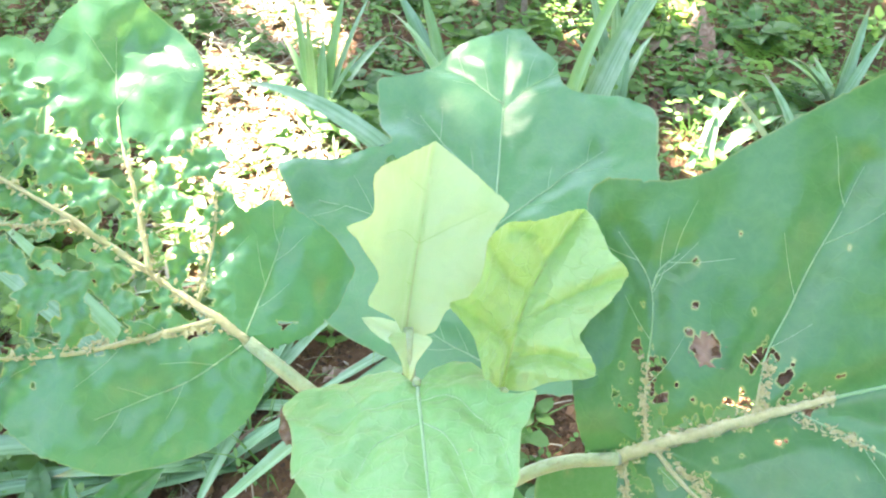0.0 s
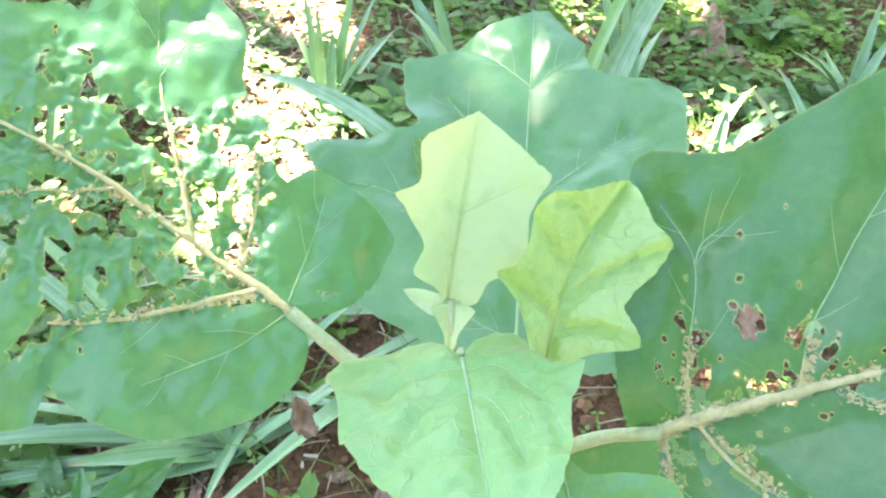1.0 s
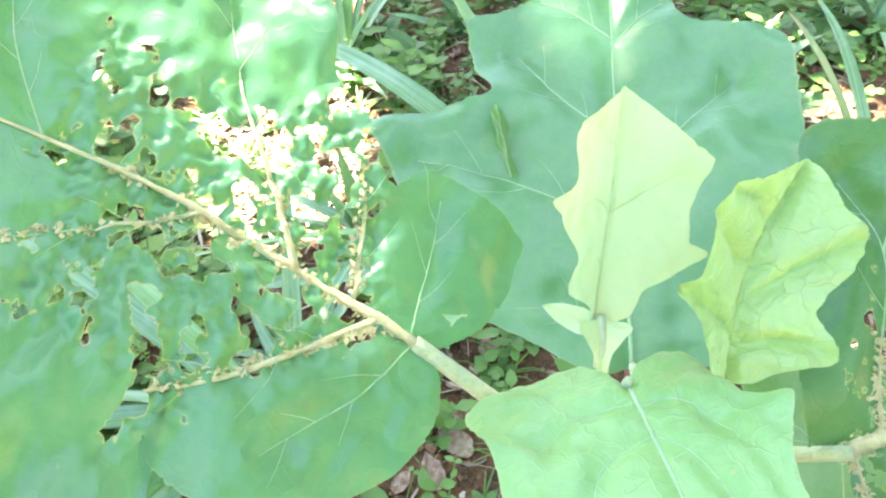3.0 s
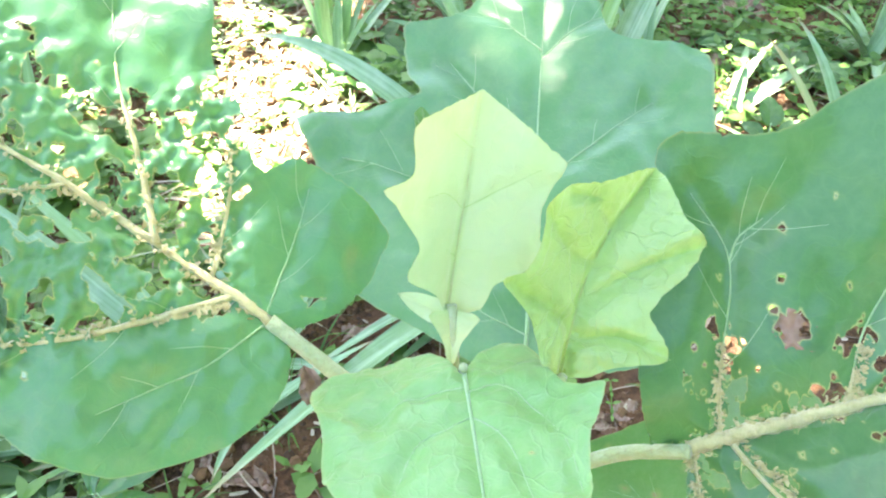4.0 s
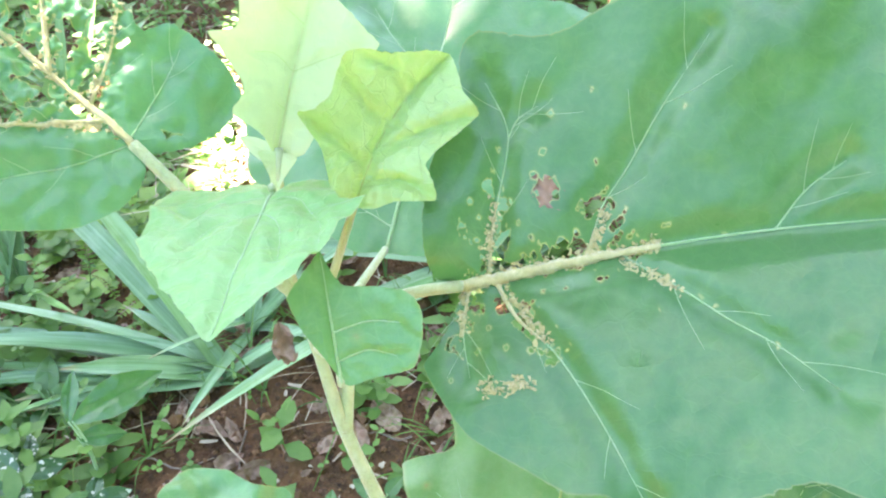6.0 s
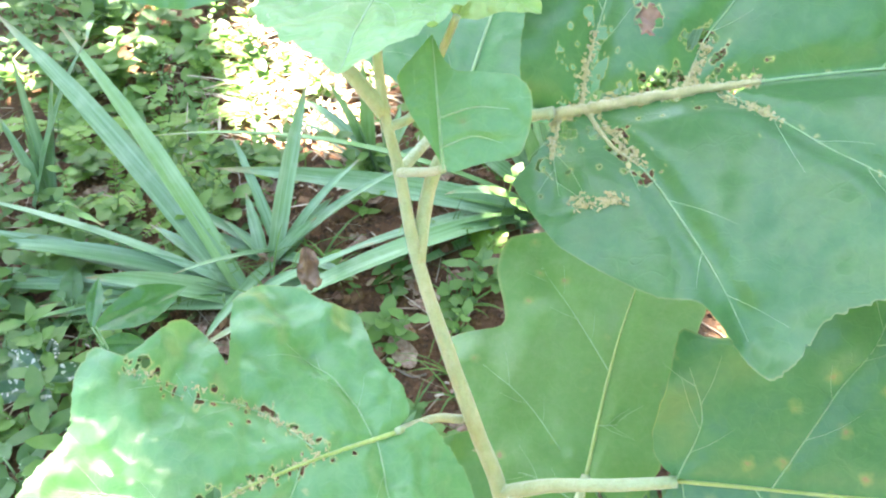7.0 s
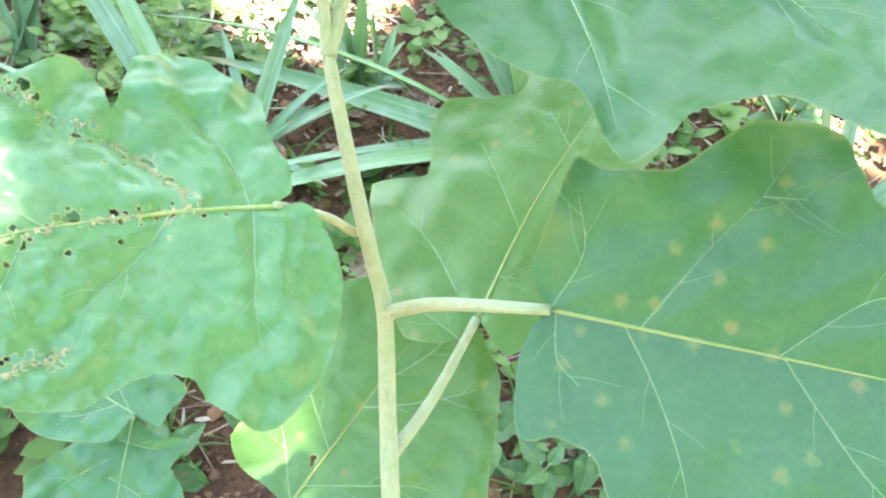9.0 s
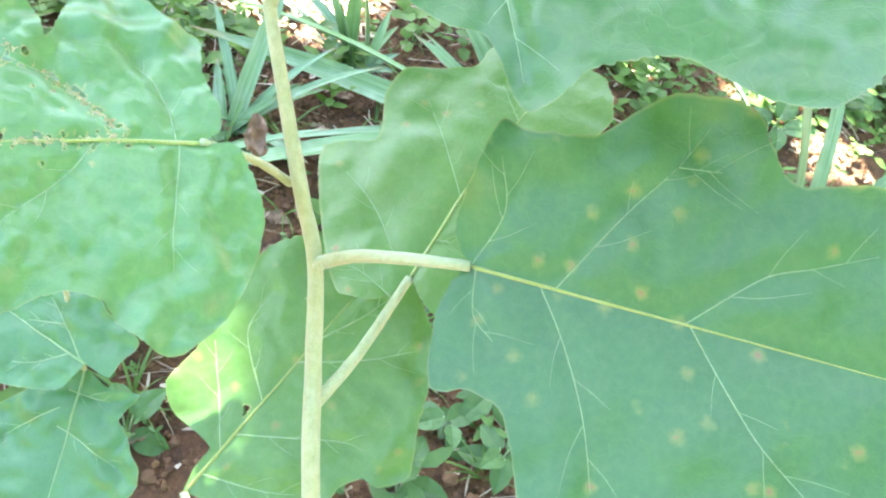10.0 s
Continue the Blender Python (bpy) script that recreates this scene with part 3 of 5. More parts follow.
blade = Blade(
    (-0.0612, 0.1592, 1.368), (-0.1779, 0.1836, 1.4481), (0.441, -0.447, 0.778),
    [(-5, 2), (-8, 7), (-8, 15), (-4, 24), (3, 31), (11, 37), (23, 39), (31, 37), (35, 35), (33, 38), (30, 44), (37, 49), (47, 49), (57, 38), (59, 36), (66, 38), (78, 32), (91, 19)],
    [(-5, 1), (-11, 8), (-14, 17), (-13, 27), (-5, 30), (6, 31), (12, 30), (15, 25), (18, 25), (25, 32), (29, 34), (35, 39), (40, 47), (48, 52), (61, 52), (68, 44), (68, 33), (73, 31), (80, 24), (92, 25), (99, 17), (102, 7)],
    wave=0.03, fine=3.2, quilt=0.010, lifts=(9, 9), holes=bites((), 0.14, lace_of_left, 4), bow=-0.04, crumple=lace_zone, curls=((30, 38, 12, -4), (-12, -20, 10, -3)), pleats=veins, seed=5)
left_leaf = on_plant(grow_leaf(plant, "large green leaf eaten to a lace by insects", MAT_LEAF, blade, veins, [(-0.004, 0.141, 1.318), (-0.03, 0.147, 1.342)], thick=0.0014, petiole_thick=0.0026, vein_thick=0.0003, vein_material=MAT_SCAR, rough=0.3, scars={0: (0.0010, 1.0), 1: (0.0007, 1.0), 2: (0.0010, 0.7), 3: (0.0006, 0.5)}))
scraps(left_leaf, blade, [[(3, 0), (26, -3)], [(26, -3), (60, -4)], [(8, 1), (19, 11)], [(19, 11), (38, 27)], [(43, -3), (70, 17)], [(25, -4), (43, -22)], [(13, -2), (23, -26)]], 520, 0.0017, 6)
veins = [[(5, 1), (7, 10), (12, 26), (9, 37)], [(12, 26), (14, 29), (18, 31)], [(23, 2), (27, 11), (32, 17), (38, 25), (44, 32), (49, 38)], [(6, 0), (10, -8), (16, -15), (22, -27), (26, -37), (29, -46)], [(29, 2), (37, -5), (45, -13), (51, -18), (58, -26)], [(1, -1), (0, -9), (1, -18)], [(55, 3), (61, 9), (68, 13)]]
blade = Blade(
    (0.0569, 0.1415, 1.3303), (0.2464, 0.1489, 1.3848), (-0.179, -0.679, 0.712),
    [(-2, 2), (-5, 2), (-5, 10), (-3, 21), (1, 31), (4, 37), (5, 43), (6, 45), (9, 46), (19, 43), (25, 43), (30, 45), (37, 47), (44, 49), (52, 51), (60, 53), (72, 52), (84, 42), (94, 22)],
    [(-2, 7), (-5, 12), (-7, 15), (-3, 22), (1, 28), (9, 34), (16, 38), (22, 39), (25, 43), (28, 49), (31, 52), (35, 49), (39, 43), (46, 40), (52, 39), (58, 42), (65, 45), (73, 45), (84, 33), (93, 17)],
    wave=0.022, fine=3.0, depth=0.026, quilt=0.004, lifts=(0, 27), holes=bites(((20, 29, 0.6), (18, 22, 0.6), (18, 15, 2.25), (16, 18, 0.6), (10, 24, 0.36), (5, 12, 0.36), (8, 10, 0.45), (27, 19, 0.48), (37, 6, 0.48), (25, 11, 0.66), (28, 7, 0.54), (35, 4, 0.3), (28, 32, 0.3), (43, 26, 0.36), (31, 5, 0.48), (16, -16, 0.66), (36, -4, 0.6), (51, -18, 0.3), (11, -9, 0.75), (3, -5, 1.2), (5, -20, 0.45), (9, -20, 0.6), (-2, -18, 0.36), (25, -2, 0.6), (34, -9, 0.3), (47, 3, 0.3), (6, 4, 0.42), (9, 6, 0.51), (12, 4, 0.39), (14, 7, 0.45), (4, 15, 0.48), (7, 17, 0.39), (10, 13, 0.54), (4, 8, 0.45), (12, 10, 0.42), (7, -4, 0.48), (9, -6, 0.42), (5, -9, 0.45), (8, -13, 0.48), (13, -5, 0.39), (17, 3, 0.36), (20, 4, 0.39), (22, 7, 0.45), (15, -3, 0.36), (19, -3, 0.33), (3, -13, 0.36), (12, -14, 0.45), (41, -8, 0.33), (43, -10, 0.27)), 0.1, chewing(RIB_LINES, 0.055, 0.95, 5.1), 4), bow=0.03, curls=((-6, 12, 9, 4), (44, 30, 16, 2.5), (20, 14, 6, 1.5), (31, -54, 9, -4)), pleats=veins, seed=6)
right_leaf = on_plant(grow_leaf(plant, "large green leaf chewed along its scarred midrib", MAT_LEAF_DIM, blade, veins, [(0.016, 0.118, 1.265), (0.0153, 0.133, 1.2832), (0.0175, 0.1418, 1.2965), (0.0240, 0.1475, 1.3065), (0.0400, 0.1485, 1.3170)], thick=0.0022, vein_thick=0.00035, vein_material=MAT_VEIN, rough=0.3, scars={0: (0.0007, 0.4), 3: (0.0009, 0.35), 5: (0.0006, 0.6), 2: (0.0007, 0.2)}, scar_to=0.36))
scraps(right_leaf, blade, [[(0, 0), (17, 2)], [(17, 2), (36, 3)], [(0, 0), (17, 2)], [(17, 2), (36, 3)], [(5, 2), (8, 15)], [(8, -2), (15, -13)], [(24, 3), (28, 11)], [(29, 1), (38, -6)], [(3, -20), (12, -20)], [(0, 0), (0, -10)]], 900, 0.0018, 5)
patch = Blade(blade.place(0.148, 0.175, 0) - blade.z * 0.0006, blade.place(0.212, 0.108, 0) - blade.z * 0.0006, blade.z, [(6, 18), (30, 30), (55, 22), (75, 26), (92, 10)], [(6, 10), (25, 20), (50, 32), (70, 18), (92, 8)], (8, 14), 0.1, 0.0, 0.12, 66, bites(((62, 10, 9), (30, -14, 7)), 0.02, None, 3), 0.5)
part("dry_patch", patch.mesh(), MAT_DRY, right_leaf, "dry tan patch of dead tissue")
veins = [[(47, 1), (58, 11), (70, 20)], [(38, 0), (47, -9), (56, -18), (62, -24)], [(26, 3), (38, 22), (43, 40)], [(6, 1), (9, 7), (12, 12)], [(74, 1), (81, 9), (84, 15)], [(72, 1), (80, -7), (84, -13)]]
blade = Blade(
    (0.0177, 0.2132, 1.2736), (0.0393, 0.4339, 1.3388), (-0.04, -0.28, 0.959),
    [(-2, 6), (4, 17), (9, 27), (13, 34), (24, 39), (35, 43), (42, 46), (51, 51), (53, 42), (56, 32), (58, 25), (65, 29), (78, 31), (80, 23), (83, 18), (89, 14), (94, 7)],
    [(0, 9), (1, 20), (13, 27), (29, 39), (43, 38), (55, 36), (74, 36), (77, 26), (79, 15), (86, 13), (89, 12), (94, 7), (99, 4)],
    wave=0.03, fine=1.4, holes=bites(((52, -19, 0.36), (47, -2, 0.24)), 0.1, None, 5), pleats=veins, seed=7)
on_plant(grow_leaf(plant, "broad dark green lobed leaf held flat", MAT_LEAF, blade, veins, [(0.004, 0.133, 1.297), (0.012, 0.17, 1.29)], thick=0.0009, petiole_thick=0.002))
veins = [[(16, -1), (22, -25), (15, -46)], [(38, -1), (43, -28), (39, -53)]]
blade = Blade(
    (0.0253, 0.0858, 1.3433), (0.0152, 0.112, 1.3719), (-0.1, -0.752, 0.652),
    [(8, 3), (22, 10), (43, 22), (69, 29), (84, 16), (95, 5)],
    [(-3, 8), (1, 27), (5, 58), (29, 69), (50, 70), (62, 60), (68, 36), (71, 16), (80, 8), (92, 3)],
    lifts=(25, 5), pleats=veins, seed=8)
on_plant(grow_leaf(plant, "small folded light green leaf", MAT_MID, blade, veins, [(0.004, 0.133, 1.297), (0.018, 0.11, 1.32)], thick=0.0006, petiole_thick=0.0016))
veins = [[(7, -4), (6, -15), (10, -29), (15, -38)], [(6, -4), (8, 7), (14, 26), (16, 36)], [(28, -4), (36, 4), (59, 20)], [(22, -8), (31, -24), (44, -32), (58, -47)], [(58, -4), (70, -16), (82, -24)], [(62, -3), (72, 10), (80, 18)]]
blade = Blade(
    (0.0223, 0.0516, 1.2474), (-0.0658, -0.039, 1.266), (0.303, -0.1, 0.948),
    [(-9, 1), (-13, 13), (-13, 26), (-7, 38), (5, 52), (18, 59), (25, 57), (31, 50), (35, 41), (43, 37), (50, 37), (61, 40), (73, 36), (87, 28), (87, 22), (86, 14), (89, 6), (95, 5)],
    [(-6, 3), (-8, 10), (-7, 18), (-7, 27), (-11, 40), (-2, 45), (2, 54), (10, 62), (22, 58), (31, 42), (34, 38), (34, 50), (38, 55), (45, 54), (57, 50), (62, 57), (69, 52), (76, 37), (89, 28), (97, 18)],
    wave=0.04, fine=2.4, depth=0.018, quilt=0.009, lifts=(-7, -7), holes=bites(((40, -33, 1.12), (53, -46, 1.35), (51, -43, 0.9), (39, -5, 0.99), (29, -2, 0.72), (20, -1, 0.9), (14, 0, 0.81), (55, -7, 1.12), (52, -9, 0.68), (65, -6, 0.9), (74, -2, 1.35), (81, -2, 1.35), (64, -1, 1.12), (84, -1, 0.9), (35, -21, 0.68), (24, -7, 0.68), (17, -8, 0.54), (65, 29, 0.68), (77, 26, 0.68), (30, 3, 0.68), (36, -2, 0.54), (42, 2, 0.72), (48, -3, 0.63), (55, 3, 0.81), (62, -2, 0.72), (68, 3, 0.81), (75, -3, 0.68), (80, 2, 0.72), (34, -14, 0.54), (40, -22, 0.63), (46, -30, 0.63), (52, -37, 0.54)), 0.1, chewing(LOWER_LINES, 0.04, 0.85, 8.3), 7), crumple=corrugated, bow=-0.05, curls=((45, -56, 10, 6), (84, 24, 10, -5)), pleats=veins, seed=9)
lower_leaf = on_plant(grow_leaf(plant, "green leaf with chewed holes along the midrib", MAT_MID, blade, veins, [(0.044, 0.09, 1.2), (0.034, 0.075, 1.222)], thick=0.0009, petiole_thick=0.0017, vein_thick=0.0003, vein_material=MAT_RIB))
scraps(lower_leaf, blade, [[(20, -4), (47, -5)], [(47, -5), (88, -2)], [(22, -8), (31, -24)], [(31, -24), (58, -47)], [(60, 26), (80, 28)]], 380, 0.0014, 7)
veins = [[(32, 2), (49, 19), (63, 34)], [(5, 9), (16, 23), (24, 40)], [(-8, 1), (-5, 13), (-5, 18)], [(68, 1), (80, 15)], [(15, 1), (17, -4)]]
blade = Blade(
    (0.108, 0.0987, 1.1574), (0.1448, 0.266, 1.1947), (-0.27, -0.152, 0.951),
    [(-9, 3), (-12, 7), (-14, 15), (-9, 22), (1, 32), (15, 44), (31, 55), (35, 45), (38, 39), (44, 40), (58, 48), (71, 48), (83, 28), (95, 27)],
    [(-7, 13), (8, 18), (35, 18), (58, 19), (82, 24), (98, 14)],
    wave=0.012, depth=0.007, quilt=0.003, bow=0.03, curls=((32, 56, 8, -3),), pleats=veins, seed=10)
on_plant(grow_leaf(plant, "broad spotted green leaf on a long petiole", MAT_OLIVE, blade, veins, [(0.090, 0.031, 1.127), (0.1, 0.06, 1.14)], thick=0.001, vein_thick=0.0003, vein_material=MAT_RIB))
veins = [[(0, 1), (4, 12), (1, 22)], [(17, 2), (26, 17), (33, 28), (37, 37)], [(42, 2), (53, 12), (61, 16), (71, 21)], [(1, -1), (3, -9), (8, -13)], [(14, 0), (20, -8), (25, -16), (29, -24), (33, -35)], [(43, 1), (52, -10), (60, -18), (70, -25)], [(33, 28), (41, 29)]]
blade = Blade(
    (0.1317, 0.0689, 1.2189), (0.3372, 0.0697, 1.2581), (-0.138, -0.659, 0.74),
    [(-3, 3), (-5, 8), (-3, 19), (-1, 29), (3, 28), (7, 28), (17, 30), (23, 36), (29, 41), (38, 42), (44, 41), (48, 35), (53, 30), (56, 30), (68, 33), (83, 26), (94, 12)],
    [(-3, 4), (-4, 11), (-3, 20), (-1, 25), (3, 24), (6, 23), (13, 25), (17, 32), (21, 41), (29, 47), (42, 46), (61, 42), (78, 33), (94, 16)],
    wave=0.016, fine=1.3, depth=0.009, quilt=0.003, lifts=(6, 6), curls=((-4, 22, 8, 4.5), (10, 30, 7, 2)), pleats=veins, seed=11)
on_plant(grow_leaf(plant, "large spotted dark green leaf on a stout petiole, base darkened for shade", MAT_OLD, blade, veins, [(0.067, 0.072, 1.175), (0.085, 0.069, 1.196), (0.11, 0.066, 1.213)], thick=0.0009, petiole_thick=0.0028, vein_thick=0.0003, vein_material=MAT_RIB))
veins = [[(39, 0), (53, 20), (69, 23)], [(25, 0), (46, -29), (49, -37)], [(66, -4), (83, -7), (94, -10)], [(57, -3), (61, -5), (73, -18), (86, -29)], [(18, 1), (31, 13), (44, 27)], [(8, -1), (16, -18), (23, -29)]]
blade = Blade(
    (0.0382, 0.0018, 1.0327), (0.0874, 0.1314, 1.1119), (-0.051, -0.506, 0.861),
    [(8, 3), (17, 4), (17, 21), (24, 29), (40, 30), (54, 31), (70, 35), (81, 35), (92, 28), (102, 14)],
    [(8, 17), (28, 38), (35, 39), (42, 43), (43, 49), (52, 55), (68, 46), (79, 41), (94, 31), (104, 12)],
    wave=0.02, fine=1.5, holes=bites(((34, 3, 1.12), (32, 2, 0.9)), 0.1, None, 10), depth=0.008, curls=((22, 32, 10, 5),), pleats=veins, seed=12)
on_plant(grow_leaf(plant, "low green leaf with a yellow folded edge", MAT_OLIVE, blade, veins, [(0.075, -0.03, 1.0)], thick=0.001, vein_thick=0.0005, vein_material=MAT_RIB))
veins = [[(13, -6), (15, 8), (15, 19)], [(35, -7), (42, 13), (51, 33)], [(24, -8), (38, -27), (47, -38)]]
blade = Blade(
    (-0.1168, 0.1167, 0.8558), (-0.0931, 0.001, 0.7892), (-0.051, -0.506, 0.861),
    [(1, 5), (7, 16), (7, 35), (11, 35), (24, 28), (34, 36), (48, 48), (57, 50), (72, 44), (94, 28)],
    [(4, 9), (19, 33), (40, 54), (69, 51), (97, 31)],
    wave=0.05, pleats=veins, seed=13)
on_plant(grow_leaf(plant, "low green leaf with a wavy edge in shade", MAT_LEAF, blade, veins, [(-0.144, 0.142, 0.98), (-0.142, 0.143, 0.915)], thick=0.0011, petiole_thick=0.0022, vein_thick=0.0006))
veins = [[(4, 1), (27, -14), (47, -23)], [(13, -2), (29, 17), (42, 25)], [(27, -14), (50, -3)]]
blade = Blade(
    (-0.1059, 0.1066, 0.8902), (-0.2203, 0.1284, 0.8963), (-0.051, -0.506, 0.861),
    [(5, 23), (39, 40), (67, 41)],
    [(-18, 1), (-19, 15), (-21, 31), (4, 35), (21, 40), (40, 33), (58, 20), (71, 0)],
    wave=0.05, pleats=veins, seed=14)
on_plant(grow_leaf(plant, "low green leaf overlapping another", MAT_LEAF, blade, veins, [], thick=0.001, vein_thick=0.0006))
veins = []
blade = Blade(
    (-0.1415, 0.2267, 1.4498), (-0.1385, 0.2027, 1.4268), (0.609, -0.508, 0.609),
    [(15, -7), (43, -15), (70, -15), (90, -13)],
    [(12, -16), (39, -22), (68, -16), (89, -8)],
    wave=0.04, lifts=(20, 20), pleats=veins, seed=15)
on_plant(grow_leaf(plant, "curled dark green leaf tip hanging down", MAT_LEAF, blade, veins, [], thick=0.0006))

veins = []
blade = Blade(
    (-0.023, 0.300, 1.300), (-0.026, 0.338, 1.312), (0.75, -0.45, 0.45),
    [(5, 12), (30, 26), (65, 28), (90, 14)],
    [(5, 12), (30, 22), (65, 24), (90, 12)],
    wave=0.04, lifts=(12, 12), pleats=veins, seed=16)
on_plant(grow_leaf(plant, "small shaded lobe folded beside a broad leaf", MAT_OLIVE, blade, veins, [], thick=0.0005))

FUNNEL = [(8, 9), (40, 18), (70, 38), (90, 52), (99, 40)]
SLIVER = [(5, 14), (35, 22), (70, 16), (92, 6)]
for foot, tip, up, shape, lift, seed in (((-0.0118, 0.1562, 1.3522), (-0.0107, 0.1665, 1.3640), (0.0, -0.74, 0.67), FUNNEL, 30, 61), ((-0.0112, 0.1655, 1.3612), (-0.0267, 0.1710, 1.3660), (0.2, -0.70, 0.60), SLIVER, 15, 62)):
    on_plant(part("young_leaf", Blade(foot, tip, up, shape, shape, (lift, lift), -0.15, 0.0, 0.04, seed, None, 0.4).mesh(), MAT_BUD, plant, "pale yellow unfolding leaf base"))


def thorn(place, out, size):
    """A short hooked thorn on the stem."""
    p = Vector(place)
    d = Vector(out).normalized()
    on_plant(part("thorn", tube("thorn", [p, p + d * size * 0.6, p + d * size + Vector((0, 0, size * 0.25))], (size * 0.35, size * 0.2, size * 0.03), 7, 8), MAT_STEM, plant))


thorn((0.072, 0.062, 1.162), (-0.8, -0.3, 0.1), 0.004)
thorn((0.054, 0.084, 1.188), (-0.7, -0.4, 0.1), 0.003)
thorn((0.071, 0.068, 1.180), (-0.1, -0.5, 0.8), 0.005)
thorn((0.094, 0.022, 1.122), (0.7, -0.3, 0.4), 0.004)


# ---- pineapple plants ----
def pine_blade(root, tip, width, arch, seed):
    """A stiff channelled leaf from the rosette's heart to its tip."""
    rnd = random.Random(seed)
    root, tip = Vector(root), Vector(tip)
    along = tip - root
    flat = Vector((along.x, along.y, 0)).normalized() if along.xy.length > 0.01 else Vector((1, 0, 0))
    across = (flat.cross(Vector((0, 0, 1))) + Vector((0, 0, rnd.uniform(-0.7, 0.7)))).normalized()
    mid = root + along * 0.5 + Vector((0, 0, arch * along.length))
    verts, coords, rims, faces = [], [], [], []
    rows = 16
    for i in range(rows + 1):
        t = i / rows
        p = (1 - t) ** 2 * root + 2 * t * (1 - t) * mid + t * t * tip
        d = (2 * (1 - t) * (mid - root) + 2 * t * (tip - mid)).normalized()
        up = across.cross(d) * -1
        if up.z < 0:
            up = -up
        w = width * (0.75 + 0.25 * math.sin(min(1, t * 2.5) * math.pi / 2)) * (1 - t ** 2.6) + 0.0008
        for k in (-1.0, -0.55, 0.0, 0.55, 1.0):
            q = p + across * (k * w * 0.5) + up * (abs(k) ** 1.5 * w * 0.22) + across * rnd.uniform(-1, 1) * 0.0008
            verts.append(q - root)
            coords.append((t * along.length, k * w * 0.5, seed * 0.1))
            rims.append(t)
    for i in range(rows):
        for k in range(4):
            faces.append((i * 5 + k, i * 5 + k + 1, (i + 1) * 5 + k + 1, (i + 1) * 5 + k))
    return mesh_of("leaf", verts, faces, coords, rims)


def pineapple(base, tips, width, seed, extra):
    """A rosette; each tip gives place and relative width of one leaf."""
    low = GROUND + ground_height(*base)
    thing = tagged(empty("pineapple_plant", (*base, low)), "pineapple plant with long stiff grey-green leaves in the soil", "pineapple plant", "pineapple plants")
    rnd = random.Random(seed)
    many = list(tips)
    for k in range(extra):
        a, r = rnd.uniform(0, 2 * math.pi), rnd.uniform(0.14, 0.34)
        many.append((base[0] + r * math.cos(a), base[1] + r * math.sin(a), GROUND + rnd.uniform(0.02, 0.18), 1.0))
    for k, (x, y, z, wide, *bend) in enumerate(many):
        root = Vector((base[0] + rnd.uniform(-0.02, 0.02), base[1] + rnd.uniform(-0.02, 0.02), low))
        me = pine_blade(root, (x, y, z), width * wide * rnd.uniform(0.85, 1.1), bend[0] if bend else rnd.uniform(0.05, 0.22), seed * 50 + k)
        ob = part("leaf", me, MAT_PINE, thing)
        ob.location = root - Vector((*base, low))
    return thing


pineapple((-0.36, 0.73), [(-0.92, 1.05, 0.70, 1.0), (-0.79, 1.04, 0.70, 1.0), (-0.86, 0.72, 0.56, 1.2), (-0.85, 0.68, 0.52, 1.2), (-0.84, 0.66, 0.50, 1.0), (-0.83, 0.64, 0.47, 1.0), (-0.82, 0.62, 0.44, 1.0), (-0.75, 0.54, 0.42, 1.0), (-0.68, 0.62, 0.43, 1.0), (-0.21, 0.74, 0.50, 1.0), (-0.14, 0.77, 0.57, 0.9), (-0.64, 0.59, 0.45, 0.9), (-0.61, 0.62, 0.42, 0.9), (-0.57, 0.82, 0.46, 0.7), (-0.58, 0.63, 0.52, 1.0)], 0.042, 11, 0)
pineapple((0.15, 1.11), [(-0.48, 0.93, 0.52, 1.0), (-0.66, 1.00, 0.50, 0.7), (-0.37, 0.52, 0.52, 0.9), (-0.27, 0.78, 0.46, 0.9), (-0.20, 0.81, 0.45, 0.9), (-0.12, 1.24, 0.48, 1.0), (-0.04, 1.16, 0.60, 1.2), (0.02, 1.15, 0.64, 1.2), (0.08, 1.09, 0.66, 1.1), (0.15, 1.10, 0.66, 1.2), (0.22, 1.13, 0.60, 1.0), (0.27, 1.10, 0.50, 1.0), (-0.17, 1.02, 0.46, 0.7), (-0.14, 0.81, 0.42, 0.8), (0.45, 1.42, 0.96, 1.15, 0.5), (0.35, 1.36, 0.98, 0.7, 0.5), (-0.11, 1.56, 0.82, 1.2, 0.35), (-0.42, 1.40, 0.74, 1.1, 0.35)], 0.052, 12, 5)
pineapple((0.74, 1.02), [(0.45, 1.05, 0.93, 1.0, 0.2), (0.40, 1.05, 0.78, 1.3, 0.25), (0.95, 1.25, 0.85, 1.0, 0.3), (0.62, 1.35, 0.80, 1.0, 0.3), (1.05, 0.95, 0.80, 1.1, 0.3), (0.55, 0.80, 0.60, 1.0, 0.3), (0.85, 0.75, 0.62, 1.0, 0.3)], 0.045, 22, 2)
pineapple((-0.21, 1.13), [(-0.43, 1.19, 0.45, 1.0), (-0.36, 1.18, 0.43, 1.0), (-0.33, 1.14, 0.43, 1.0), (-0.27, 1.10, 0.58, 1.0), (-0.26, 1.17, 0.64, 1.4), (-0.23, 1.14, 0.60, 1.0), (-0.19, 1.24, 0.50, 1.0), (-0.17, 1.25, 0.46, 1.0), (-0.14, 1.19, 0.44, 1.0), (-0.41, 1.21, 0.50, 1.0), (-0.13, 1.14, 0.43, 1.0), (-0.32, 1.14, 0.60, 1.3)], 0.026, 13, 0)
